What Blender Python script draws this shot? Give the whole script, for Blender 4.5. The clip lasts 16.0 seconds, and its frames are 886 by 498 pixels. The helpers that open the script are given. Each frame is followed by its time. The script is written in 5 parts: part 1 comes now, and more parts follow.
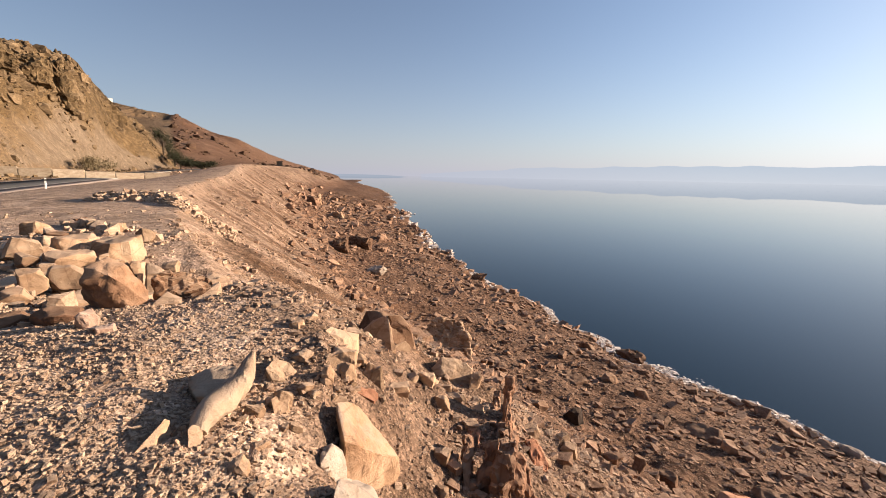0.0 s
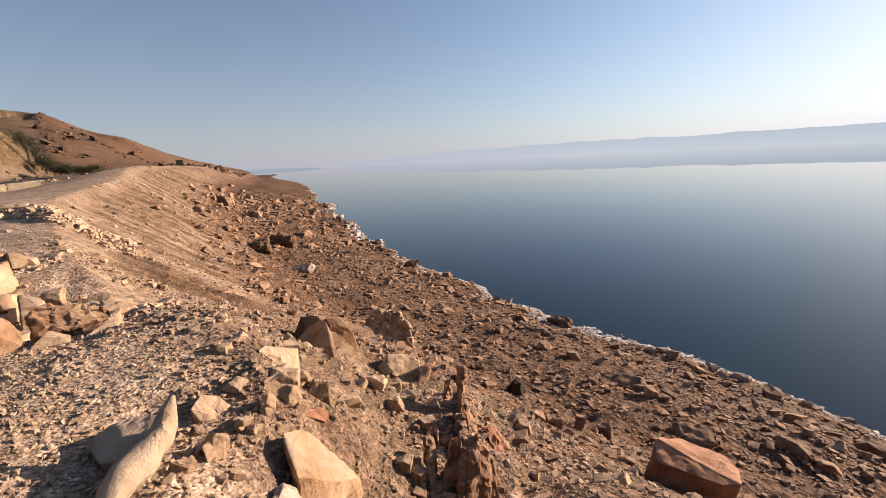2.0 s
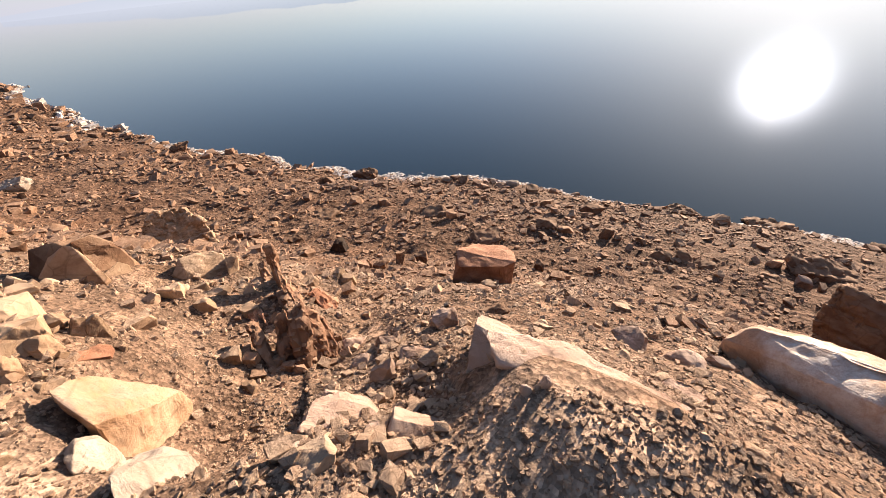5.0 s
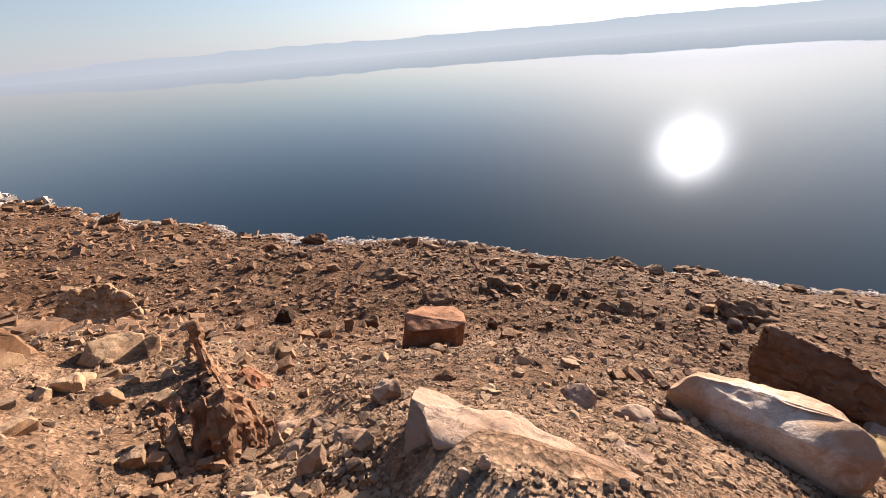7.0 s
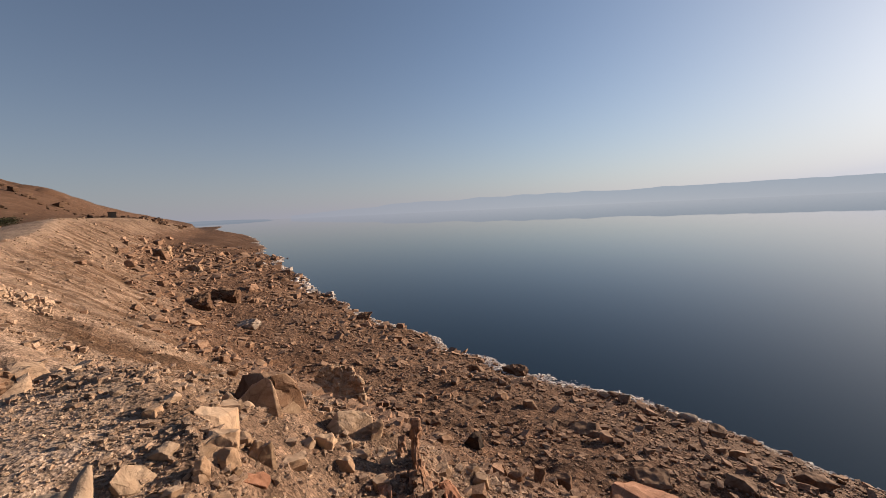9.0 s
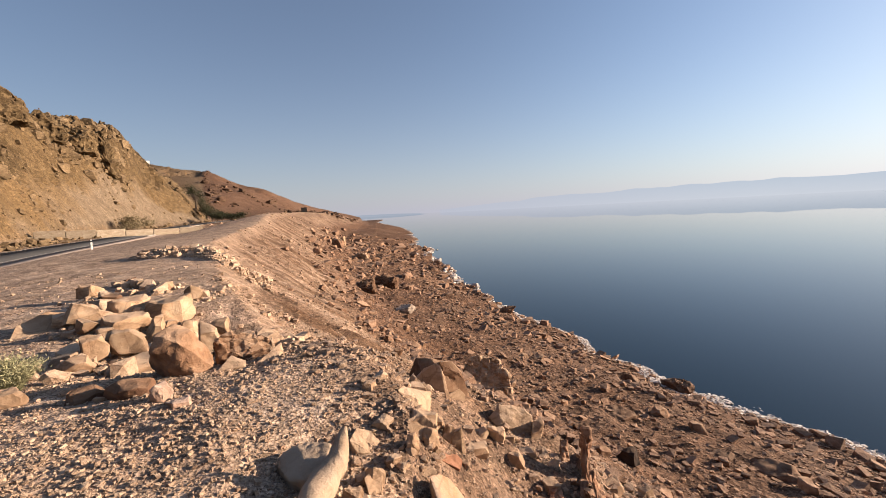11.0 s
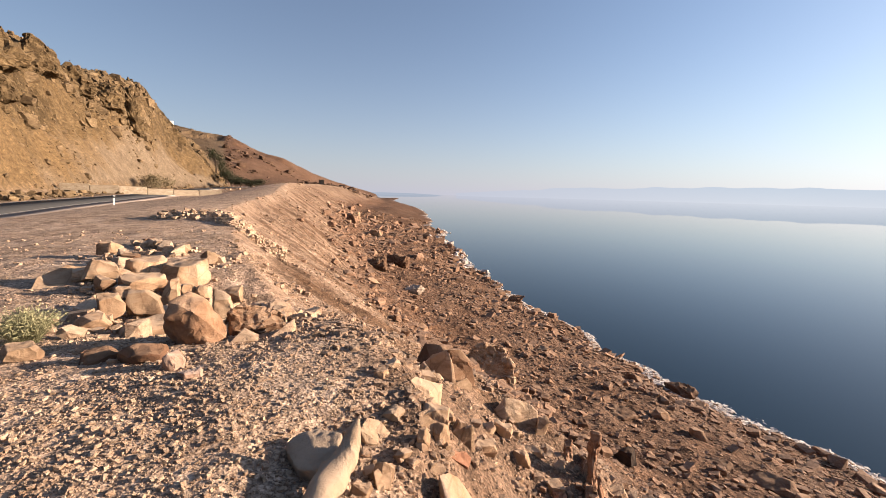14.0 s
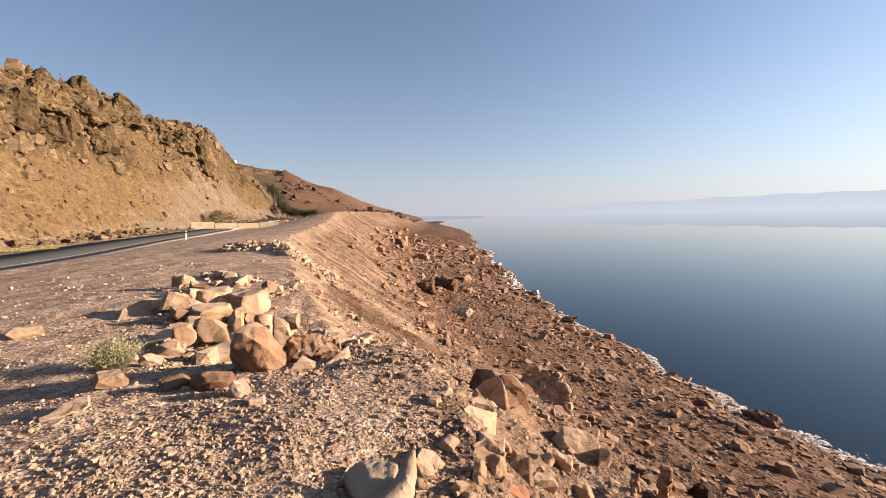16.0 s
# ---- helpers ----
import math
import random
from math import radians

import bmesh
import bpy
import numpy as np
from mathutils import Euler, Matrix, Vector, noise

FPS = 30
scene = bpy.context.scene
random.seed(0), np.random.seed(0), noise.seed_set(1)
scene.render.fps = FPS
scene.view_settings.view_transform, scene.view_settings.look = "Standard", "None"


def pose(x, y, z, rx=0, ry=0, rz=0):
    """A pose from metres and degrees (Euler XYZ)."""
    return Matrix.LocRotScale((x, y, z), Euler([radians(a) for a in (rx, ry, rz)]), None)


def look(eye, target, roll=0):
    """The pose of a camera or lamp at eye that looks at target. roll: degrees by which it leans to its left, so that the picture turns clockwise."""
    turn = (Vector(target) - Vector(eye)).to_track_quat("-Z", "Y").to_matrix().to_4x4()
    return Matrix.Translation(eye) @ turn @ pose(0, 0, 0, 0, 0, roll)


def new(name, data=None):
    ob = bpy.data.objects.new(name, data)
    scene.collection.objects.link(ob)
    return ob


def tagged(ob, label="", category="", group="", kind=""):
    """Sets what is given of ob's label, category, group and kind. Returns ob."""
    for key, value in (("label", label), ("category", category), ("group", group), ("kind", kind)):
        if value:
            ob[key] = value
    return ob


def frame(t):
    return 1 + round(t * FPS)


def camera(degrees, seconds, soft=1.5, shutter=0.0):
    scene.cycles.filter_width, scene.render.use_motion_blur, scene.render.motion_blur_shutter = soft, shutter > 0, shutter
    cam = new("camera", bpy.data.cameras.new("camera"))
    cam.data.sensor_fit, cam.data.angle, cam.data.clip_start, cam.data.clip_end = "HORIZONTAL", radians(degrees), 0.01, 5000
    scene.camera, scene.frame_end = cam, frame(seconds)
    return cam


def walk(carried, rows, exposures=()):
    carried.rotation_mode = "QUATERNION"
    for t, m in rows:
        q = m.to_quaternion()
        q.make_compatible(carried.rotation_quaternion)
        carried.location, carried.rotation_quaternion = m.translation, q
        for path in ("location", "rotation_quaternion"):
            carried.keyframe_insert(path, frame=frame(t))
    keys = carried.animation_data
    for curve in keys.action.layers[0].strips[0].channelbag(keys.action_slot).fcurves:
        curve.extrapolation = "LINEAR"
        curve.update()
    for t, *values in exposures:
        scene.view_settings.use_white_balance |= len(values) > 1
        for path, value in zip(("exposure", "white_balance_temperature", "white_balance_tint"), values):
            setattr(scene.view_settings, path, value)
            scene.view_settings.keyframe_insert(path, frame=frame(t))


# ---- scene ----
# the camera and its walk: seconds, place in metres, turn in degrees
PATH = [
    (0.0, 0.221, -0.057, 19.946, 79.50, -0.95, 10.88),
    (0.5, 0.212, 0.028, 19.943, 81.46, 1.31, 16.27),
    (1.0, 0.203, 0.069, 19.958, 83.55, 1.85, 15.12),
    (1.5, 0.131, 0.128, 19.982, 81.41, 2.53, 1.95),
    (2.0, 0.088, 0.166, 19.976, 77.41, 2.65, -0.08),
    (2.5, 0.090, 0.156, 19.989, 78.57, 3.60, 3.31),
    (3.0, 0.117, 0.154, 19.975, 70.24, 5.51, -1.45),
    (3.5, 0.154, 0.179, 19.968, 62.99, 6.15, -9.02),
    (4.0, 0.183, 0.197, 19.946, 58.83, 6.58, -17.12),
    (4.5, 0.217, 0.207, 19.925, 57.71, 6.13, -23.34),
    (4.7, 0.228, 0.210, 19.915, 56.16, 5.63, -26.13),
    (5.2, 0.261, 0.220, 19.901, 55.20, 4.85, -32.74),
    (5.7, 0.318, 0.223, 19.882, 56.66, 4.22, -38.81),
    (6.2, 0.375, 0.222, 19.865, 59.32, 3.78, -42.51),
    (6.5, 0.401, 0.221, 19.858, 61.01, 3.65, -42.81),
    (6.8, 0.415, 0.220, 19.856, 62.44, 3.65, -41.16),
    (7.0, 0.405, 0.222, 19.866, 63.27, 4.10, -37.32),
    (7.5, 0.353, 0.201, 19.897, 71.94, 2.83, -32.32),
    (8.0, 0.278, 0.197, 19.923, 76.90, 2.72, -25.76),
    (8.5, 0.185, 0.154, 19.936, 89.25, -2.66, -16.54),
    (9.0, 0.112, 0.086, 19.951, 84.32, 2.67, -6.81),
    (9.5, 0.028, 0.078, 19.964, 79.91, 3.72, 5.57),
    (9.7, -0.027, 0.138, 19.939, 81.13, 4.32, 11.27),
    (10.1, -0.091, 0.131, 19.970, 82.64, 4.35, 15.36),
    (10.6, -0.185, 0.072, 20.024, 83.92, 3.70, 15.48),
    (11.1, -0.269, -0.001, 20.085, 84.52, 2.94, 12.89),
    (11.5, -0.314, -0.038, 20.119, 84.50, 2.75, 10.95),
    (11.8, -0.323, -0.038, 20.132, 84.18, 3.08, 10.59),
    (12.0, -0.315, -0.005, 20.126, 83.65, 4.05, 10.94),
    (12.5, -0.281, 0.079, 20.091, 84.64, 1.77, 9.88),
    (13.0, -0.332, 0.142, 20.078, 77.64, 1.27, 11.28),
    (13.5, -0.413, 0.155, 20.101, 78.94, -0.41, 15.01),
    (14.0, -0.403, 0.136, 20.124, 82.05, -1.49, 15.89),
    (14.5, -0.374, 0.117, 20.124, 81.76, -0.36, 12.26),
    (15.0, -0.360, 0.133, 20.128, 81.67, -0.30, 10.01),
    (15.5, -0.385, 0.139, 20.153, 83.76, 2.49, 16.26),
    (16.0, -0.414, 0.128, 20.162, 85.17, 1.25, 22.34),
]
EXPOSURE = [(0.0, 1.48), (1.0, 1.5), (1.5, 1.45), (2.5, 1.37), (3.0, 1.5), (3.5, 1.75), (4.7, 1.83), (7.0, 1.53), (8.0, 0.83), (8.5, 0.74), (9.0, 0.87), (9.7, 1.3), (11.8, 1.45), (12.5, 1.47), (13.0, 1.57), (14.0, 1.61), (15.0, 1.51), (15.5, 1.5), (16.0, 1.63)]
cam = camera(95.93, 16.0, soft=0.4)
walk(cam, [(t, pose(x, y, z, a, b, c)) for t, x, y, z, a, b, c in PATH], EXPOSURE)


# ---- light: a low sun over the lake, hazy sky ----
SUN_AZ, SUN_EL = radians(68.1), radians(13.6)      # azimuth from +y towards +x
SUN_DIR = (math.sin(SUN_AZ) * math.cos(SUN_EL), math.cos(SUN_AZ) * math.cos(SUN_EL), math.sin(SUN_EL))
world = bpy.data.worlds.new("world")
scene.world = world
world.use_nodes = True
wn, wl = world.node_tree.nodes, world.node_tree.links


def wmath(op, a, b=0.0, clamp=False):
    n = wn.new("ShaderNodeMath")
    n.operation, n.use_clamp = op, clamp
    for k, v in enumerate((a, b)):
        if isinstance(v, bpy.types.NodeSocket):
            wl.new(v, n.inputs[k])
        else:
            n.inputs[k].default_value = v
    return n.outputs[0]


def wmix(fac, a, b, kind="MIX"):
    n = wn.new("ShaderNodeMix")
    n.data_type, n.blend_type = "RGBA", kind
    for k, v in ((0, fac), (6, a), (7, b)):
        if isinstance(v, bpy.types.NodeSocket):
            wl.new(v, n.inputs[k])
        else:
            n.inputs[k].default_value = v
    return n.outputs[2]


sky = wn.new("ShaderNodeTexSky")
sky.sky_type, sky.sun_disc = "NISHITA", False
sky.sun_elevation, sky.sun_rotation = SUN_EL, SUN_AZ
sky.altitude, sky.air_density, sky.dust_density, sky.ozone_density = 0, 1.0, 0.3, 2.0
# dry haze over the lake: pale towards the horizon, glowing round the sun
way = wn.new("ShaderNodeTexCoord").outputs["Generated"]
sep = wn.new("ShaderNodeSeparateXYZ")
wl.new(way, sep.inputs[0])
dot = wn.new("ShaderNodeVectorMath")
dot.operation = "DOT_PRODUCT"
wl.new(way, dot.inputs[0])
dot.inputs[1].default_value = SUN_DIR
toward = wmath("MAXIMUM", dot.outputs["Value"], 0.0)
up = wmath("MAXIMUM", sep.outputs["Z"], 0.0)
haze_amount = wmath("ADD", wmath("MULTIPLY", wmath("POWER", 2.718, wmath("MULTIPLY", up, -6.5)), 0.8), wmath("ADD", 0.1, wmath("MULTIPLY", wmath("POWER", toward, 8.0), 0.4)), True)
glow = wmath("ADD", wmath("MULTIPLY", wmath("POWER", toward, 4.0), 0.5), wmath("MULTIPLY", wmath("POWER", toward, 40.0), 0.5))
glow = wmath("ADD", glow, wmath("MULTIPLY", wmath("POWER", toward, 750.0), 14.5))
haze_color = wmix(1.0, wmix(wmath("POWER", toward, 3.0), (4.68, 4.75, 5.65, 1), (5.05, 5.0, 5.3, 1)), wmath("ADD", glow, 1.0), "MULTIPLY")
air = wmix(haze_amount, wmix(1.0, sky.outputs[0], (1.13, 1.17, 1.28, 1), "MULTIPLY"), haze_color)
# the air opposite the sun is darker
side = wmath("ADD", 0.66, wmath("MULTIPLY", wmath("ADD", dot.outputs["Value"], 1.0), 0.23))
air = wmix(1.0, air, side, "MULTIPLY")
wl.new(air, wn["Background"].inputs[0])
wn["Background"].inputs["Strength"].default_value = 0.045
sun = new("sun", bpy.data.lights.new("sun", "SUN"))
sun.data.energy, sun.data.angle, sun.data.color = 5.0, radians(0.6), (1.0, 0.80, 0.62)
sun.matrix_world = look((0, 0, 0), tuple(-v for v in SUN_DIR))


# ---- materials ----
class Tree:
    """Short hand for building a node material."""

    def __init__(self, name):
        self.mat = bpy.data.materials.new(name)
        self.mat.use_nodes = True
        self.n, self.l = self.mat.node_tree.nodes, self.mat.node_tree.links
        self.bsdf = self.n["Principled BSDF"]
        self.geo = self.n.new("ShaderNodeNewGeometry")

    def put(self, node, key, value):
        if isinstance(value, bpy.types.NodeSocket):
            self.l.new(value, node.inputs[key])
        elif value is not None:
            node.inputs[key].default_value = value

    def pos(self, sx=1.0, sy=1.0, sz=1.0, local=False):
        m = self.n.new("ShaderNodeMapping")
        m.inputs["Scale"].default_value = (sx, sy, sz)
        if local:
            self.l.new(self.n.new("ShaderNodeTexCoord").outputs["Object"], m.inputs[0])
        else:
            self.l.new(self.geo.outputs["Position"], m.inputs[0])
        return m.outputs[0]

    def noise(self, scale, detail=6.0, rough=0.6, vec=None, dist=0.0):
        t = self.n.new("ShaderNodeTexNoise")
        self.put(t, "Vector", vec if vec is not None else self.geo.outputs["Position"])
        for k, v in (("Scale", scale), ("Detail", detail), ("Roughness", rough), ("Distortion", dist)):
            t.inputs[k].default_value = v
        return t.outputs["Fac"]

    def cells(self, scale, vec=None, feature="F1", out="Distance", rand=1.0):
        t = self.n.new("ShaderNodeTexVoronoi")
        t.feature = feature
        self.put(t, "Vector", vec if vec is not None else self.geo.outputs["Position"])
        t.inputs["Scale"].default_value, t.inputs["Randomness"].default_value = scale, rand
        return t.outputs[out]

    def ramp(self, fac, *stops):
        r = self.n.new("ShaderNodeValToRGB")
        e = r.color_ramp.elements
        while len(e) < len(stops):
            e.new(0.5)
        for k, (p, c) in enumerate(stops):
            e[k].position = p
            e[k].color = (*c, 1) if isinstance(c, tuple) else (c, c, c, 1)
        self.put(r, 0, fac)
        return r.outputs[0]

    def mix(self, fac, a, b, kind="MIX"):
        m = self.n.new("ShaderNodeMix")
        m.data_type, m.blend_type = "RGBA", kind
        self.put(m, 0, fac)
        for k, v in ((6, a), (7, b)):
            self.put(m, k, (*v, 1) if isinstance(v, tuple) else v)
        return m.outputs[2]

    def maths(self, op, a, b=0.0, clamp=False):
        m = self.n.new("ShaderNodeMath")
        m.operation, m.use_clamp = op, clamp
        self.put(m, 0, a)
        self.put(m, 1, b)
        return m.outputs[0]

    def attr(self, name):
        a = self.n.new("ShaderNodeAttribute")
        a.attribute_name = name
        return a.outputs["Fac"]

    def height(self, z0, z1):
        s = self.n.new("ShaderNodeSeparateXYZ")
        self.l.new(self.geo.outputs["Position"], s.inputs[0])
        m = self.n.new("ShaderNodeMapRange")
        self.put(m, 0, s.outputs["Z"])
        m.inputs[1].default_value, m.inputs[2].default_value = z0, z1
        return m.outputs[0]

    def random(self, island=False):
        if island:
            return self.geo.outputs["Random Per Island"]
        return self.n.new("ShaderNodeObjectInfo").outputs["Random"]

    def bump(self, height, dist, strength=1.0, base=None):
        b = self.n.new("ShaderNodeBump")
        self.put(b, "Height", height)
        b.inputs["Distance"].default_value, b.inputs["Strength"].default_value = dist, strength
        self.put(b, "Normal", base)
        return b.outputs[0]

    def done(self, color, rough=0.9, normal=None, spec=0.2, metal=0.0):
        for k, v in (("Base Color", color), ("Roughness", rough), ("Normal", normal), ("Specular IOR Level", spec), ("Metallic", metal)):
            self.put(self.bsdf, k, (*v, 1) if isinstance(v, tuple) else v)
        return self.mat


def ground_material():
    t = Tree("desert_ground")
    big, mid, fine = t.noise(0.09, 5, 0.6), t.noise(1.3, 6, 0.65), t.noise(14, 6, 0.7)
    pale = t.ramp(mid, (0.3, (0.42, 0.29, 0.20)), (0.5, (0.57, 0.41, 0.295)), (0.7, (0.66, 0.505, 0.385)))
    brown = t.ramp(mid, (0.3, (0.10, 0.053, 0.032)), (0.52, (0.185, 0.105, 0.065)), (0.72, (0.28, 0.17, 0.112)))
    soil = t.maths("ADD", t.attr("scree"), t.maths("MULTIPLY", t.maths("SUBTRACT", big, 0.5), 0.9), True)
    c = t.mix(soil, pale, brown)
    ochre = t.ramp(mid, (0.3, (0.15, 0.102, 0.06)), (0.5, (0.25, 0.178, 0.11)), (0.7, (0.34, 0.255, 0.165)))
    sep = t.n.new("ShaderNodeSeparateXYZ")
    t.l.new(t.geo.outputs["Normal"], sep.inputs[0])
    crag = t.ramp(t.maths("ADD", sep.outputs["Z"], t.maths("MULTIPLY", t.maths("SUBTRACT", t.noise(0.25, 6, 0.7), 0.5), 0.5)), (0.55, 1.0), (0.78, 0.0))
    ochre = t.mix(crag, ochre, t.ramp(t.noise(0.5, 7, 0.7, t.pos(1, 1, 3)), (0.3, (0.12, 0.075, 0.036)), (0.7, (0.30, 0.20, 0.10))))
    weathered = t.ramp(t.noise(0.4, 7, 0.75, t.pos(1, 1, 1.6), 0.5), (0.32, (0.04, 0.026, 0.014)), (0.5, (0.10, 0.068, 0.035)), (0.68, (0.26, 0.185, 0.10)))
    ochre = t.mix(t.attr("crags"), ochre, weathered)
    ochre = t.mix(t.attr("cut"), ochre, t.ramp(t.noise(0.35, 5, 0.6, t.pos(1, 1, 0.5)), (0.3, (0.19, 0.138, 0.09)), (0.7, (0.28, 0.212, 0.145))))
    c = t.mix(t.attr("ochre"), c, ochre)
    stone = t.cells(9, out="Color")
    c = t.mix(0.55, c, t.mix(1.0, c, t.ramp(stone, (0.0, 0.35), (1.0, 1.55)), "MULTIPLY"))
    c = t.mix(0.6, c, t.mix(1.0, c, t.ramp(t.cells(2.4, out="Color"), (0.0, 0.62), (1.0, 1.35)), "MULTIPLY"))
    c = t.mix(0.45, c, t.mix(1.0, c, t.ramp(t.cells(0.8, out="Color"), (0.0, 0.55), (1.0, 1.4)), "MULTIPLY"))
    c = t.mix(0.75, c, t.mix(1.0, c, t.ramp(t.cells(38, out="Color"), (0.0, 0.3), (1.0, 1.7)), "MULTIPLY"))
    # crevices between pebbles: their shade painted in as darker colour
    gaps = t.ramp(t.cells(22, None, "DISTANCE_TO_EDGE"), (0.0, 1.0), (0.16, 0.0))
    c = t.mix(t.maths("MULTIPLY", gaps, t.ramp(t.noise(2.5, 4, 0.6), (0.35, 0.15), (0.65, 0.8))), c, t.mix(1.0, c, (0.42, 0.36, 0.32), "MULTIPLY"))
    c = t.mix(t.ramp(fine, (0.35, 0.0), (0.75, 0.5)), c, t.mix(1.0, c, (0.55, 0.5, 0.47), "MULTIPLY"))
    # streaks where stones have rolled down the bank
    streak = t.ramp(t.noise(1.0, 5, 0.6, t.pos(0.05, 0.9, 0.05)), (0.40, 0.0), (0.58, 1.0))
    c = t.mix(t.maths("MULTIPLY", streak, t.attr("bank")), c, t.mix(1.0, c, (0.5, 0.43, 0.37), "MULTIPLY"))
    salt = t.maths("MULTIPLY", t.maths("SUBTRACT", 1.0, t.height(0.1, 0.48)), t.maths("MULTIPLY", t.ramp(t.noise(0.6, 6, 0.7), (0.36, 0.0), (0.5, 1.0)), t.ramp(t.noise(0.05, 3, 0.5), (0.42, 0.15), (0.52, 1.0))))
    c = t.mix(salt, c, (0.60, 0.54, 0.48))
    n = t.bump(t.maths("MULTIPLY", t.cells(2.4), t.maths("ADD", t.attr("scree"), 0.15)), 0.2, 0.6)
    n = t.bump(t.maths("MULTIPLY", t.cells(5.5), t.attr("scree")), 0.05, 0.6, n)
    n = t.bump(t.cells(14), 0.035, 0.6, n)
    n = t.bump(t.cells(38), 0.015, 0.6, n)
    n = t.bump(t.noise(4, 8, 0.7), 0.08, 0.6, n)
    c = t.mix(1.0, c, (0.74, 0.74, 0.74), "MULTIPLY")
    return t.done(c, 0.95, n, 0.1)


def rock_material(name, dark, base, light, veins=0.3, dust=(0.50, 0.37, 0.25), island=False, scale=1.0, local=False):
    t = Tree(name)
    v = t.pos(scale, scale, scale, local)
    lay = t.pos(scale * 1.0, scale * 1.0, scale * 1.9, local)
    c = t.ramp(t.noise(1.1, 7, 0.65, lay, 0.6), (0.3, dark), (0.5, base), (0.72, light))
    c = t.mix(t.ramp(t.noise(5, 8, 0.7, v), (0.4, 0.0), (0.7, 0.55)), c, t.mix(1.0, c, (0.62, 0.52, 0.45), "MULTIPLY"))
    tone = t.ramp(t.random(island), (0.0, 0.68), (0.5, 0.98), (1.0, 1.25))
    c = t.mix(1.0, c, tone, "MULTIPLY")
    sep = t.n.new("ShaderNodeSeparateXYZ")
    t.l.new(t.geo.outputs["Normal"], sep.inputs[0])
    up = t.maths("MULTIPLY", t.ramp(sep.outputs["Z"], (0.45, 0.0), (0.9, 0.75)), t.ramp(t.noise(3, 5, 0.6, v), (0.35, 0.1), (0.6, 1.0)))
    c = t.mix(up, c, dust)
    crack = t.ramp(t.cells(2.2, v, "DISTANCE_TO_EDGE"), (0.0, 0.0), (0.03, 1.0))
    c = t.mix(t.maths("MULTIPLY", t.maths("SUBTRACT", 1.0, crack), veins), c, (0.09, 0.05, 0.03))
    c = t.mix(1.0, c, (0.74, 0.74, 0.74), "MULTIPLY")
    n = t.bump(t.noise(5, 9, 0.68, v, 0.4), max(0.04, 0.12 / scale if scale < 1 else 0), 0.8)
    n = t.bump(t.noise(40, 6, 0.7, v), 0.012, 0.5, n)
    return t.done(c, 0.92, n, 0.15)


def plain_material(name, color, rough=0.8, metal=0.0, wear=0.25, scale=6.0, spec=0.3):
    t = Tree(name)
    w = t.noise(scale, 6, 0.65)
    c = t.mix(t.ramp(w, (0.35, 0.0), (0.75, wear)), color, tuple(0.45 * v for v in color))
    return t.done(c, rough, t.bump(t.noise(scale * 6, 5), 0.01, 0.3), spec, metal)


def water_material():
    t = Tree("lake_water")
    c = t.ramp(t.noise(0.004, 3, 0.5), (0.35, (0.006, 0.015, 0.023)), (0.7, (0.008, 0.019, 0.028)))
    t.bsdf.inputs["IOR"].default_value = 1.34
    return t.done(c, 0.015, None, 0.5)


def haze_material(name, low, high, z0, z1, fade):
    """Land so far off that the air's own light is most of what one sees: haze painted as an even glow; it pales out
    towards the open end of the lake.
    """
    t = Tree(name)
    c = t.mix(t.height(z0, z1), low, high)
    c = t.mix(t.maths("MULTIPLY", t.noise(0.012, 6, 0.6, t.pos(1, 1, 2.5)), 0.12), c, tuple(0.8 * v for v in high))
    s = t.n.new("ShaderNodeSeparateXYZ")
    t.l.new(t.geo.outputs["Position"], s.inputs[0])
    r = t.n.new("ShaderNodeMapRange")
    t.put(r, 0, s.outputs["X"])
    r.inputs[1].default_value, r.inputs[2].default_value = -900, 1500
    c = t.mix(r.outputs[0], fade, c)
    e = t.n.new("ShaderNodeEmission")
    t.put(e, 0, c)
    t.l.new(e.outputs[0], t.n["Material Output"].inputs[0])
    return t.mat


def leaf_material(name, dark, light):
    t = Tree(name)
    c = t.ramp(t.random(True), (0.0, dark), (1.0, light))
    return t.done(c, 0.8, None, 0.2)


def stained_material():
    """Pinkish limestone with a splash of white salt over it."""
    t = Tree("salt_stained_limestone")
    v = t.pos(1, 1, 1, True)
    c = t.ramp(t.noise(2.2, 7, 0.65, v), (0.3, (0.36, 0.215, 0.14)), (0.5, (0.52, 0.34, 0.235)), (0.72, (0.61, 0.44, 0.325)))
    c = t.mix(t.ramp(t.noise(9, 8, 0.7, v), (0.4, 0.0), (0.7, 0.5)), c, (0.22, 0.13, 0.09))
    far = t.n.new("ShaderNodeVectorMath")
    far.operation = "LENGTH"
    t.put(far, 0, t.pos(1.3, 1.3, 2.2, True))
    edge = t.maths("ADD", far.outputs["Value"], t.maths("MULTIPLY", t.maths("SUBTRACT", t.noise(4, 6, 0.65, v, 0.8), 0.5), 1.3))
    c = t.mix(t.maths("MULTIPLY", t.ramp(edge, (0.5, 0.95), (0.8, 0.0)), t.ramp(t.noise(11, 6, 0.7, v), (0.3, 0.3), (0.6, 1.0))), c, (0.74, 0.66, 0.60))
    c = t.mix(1.0, c, (0.74, 0.74, 0.74), "MULTIPLY")
    n = t.bump(t.noise(3, 7, 0.62, v), 0.08, 0.7)
    n = t.bump(t.noise(45, 6, 0.7, v), 0.01, 0.5, n)
    return t.done(c, 0.85, n, 0.2)


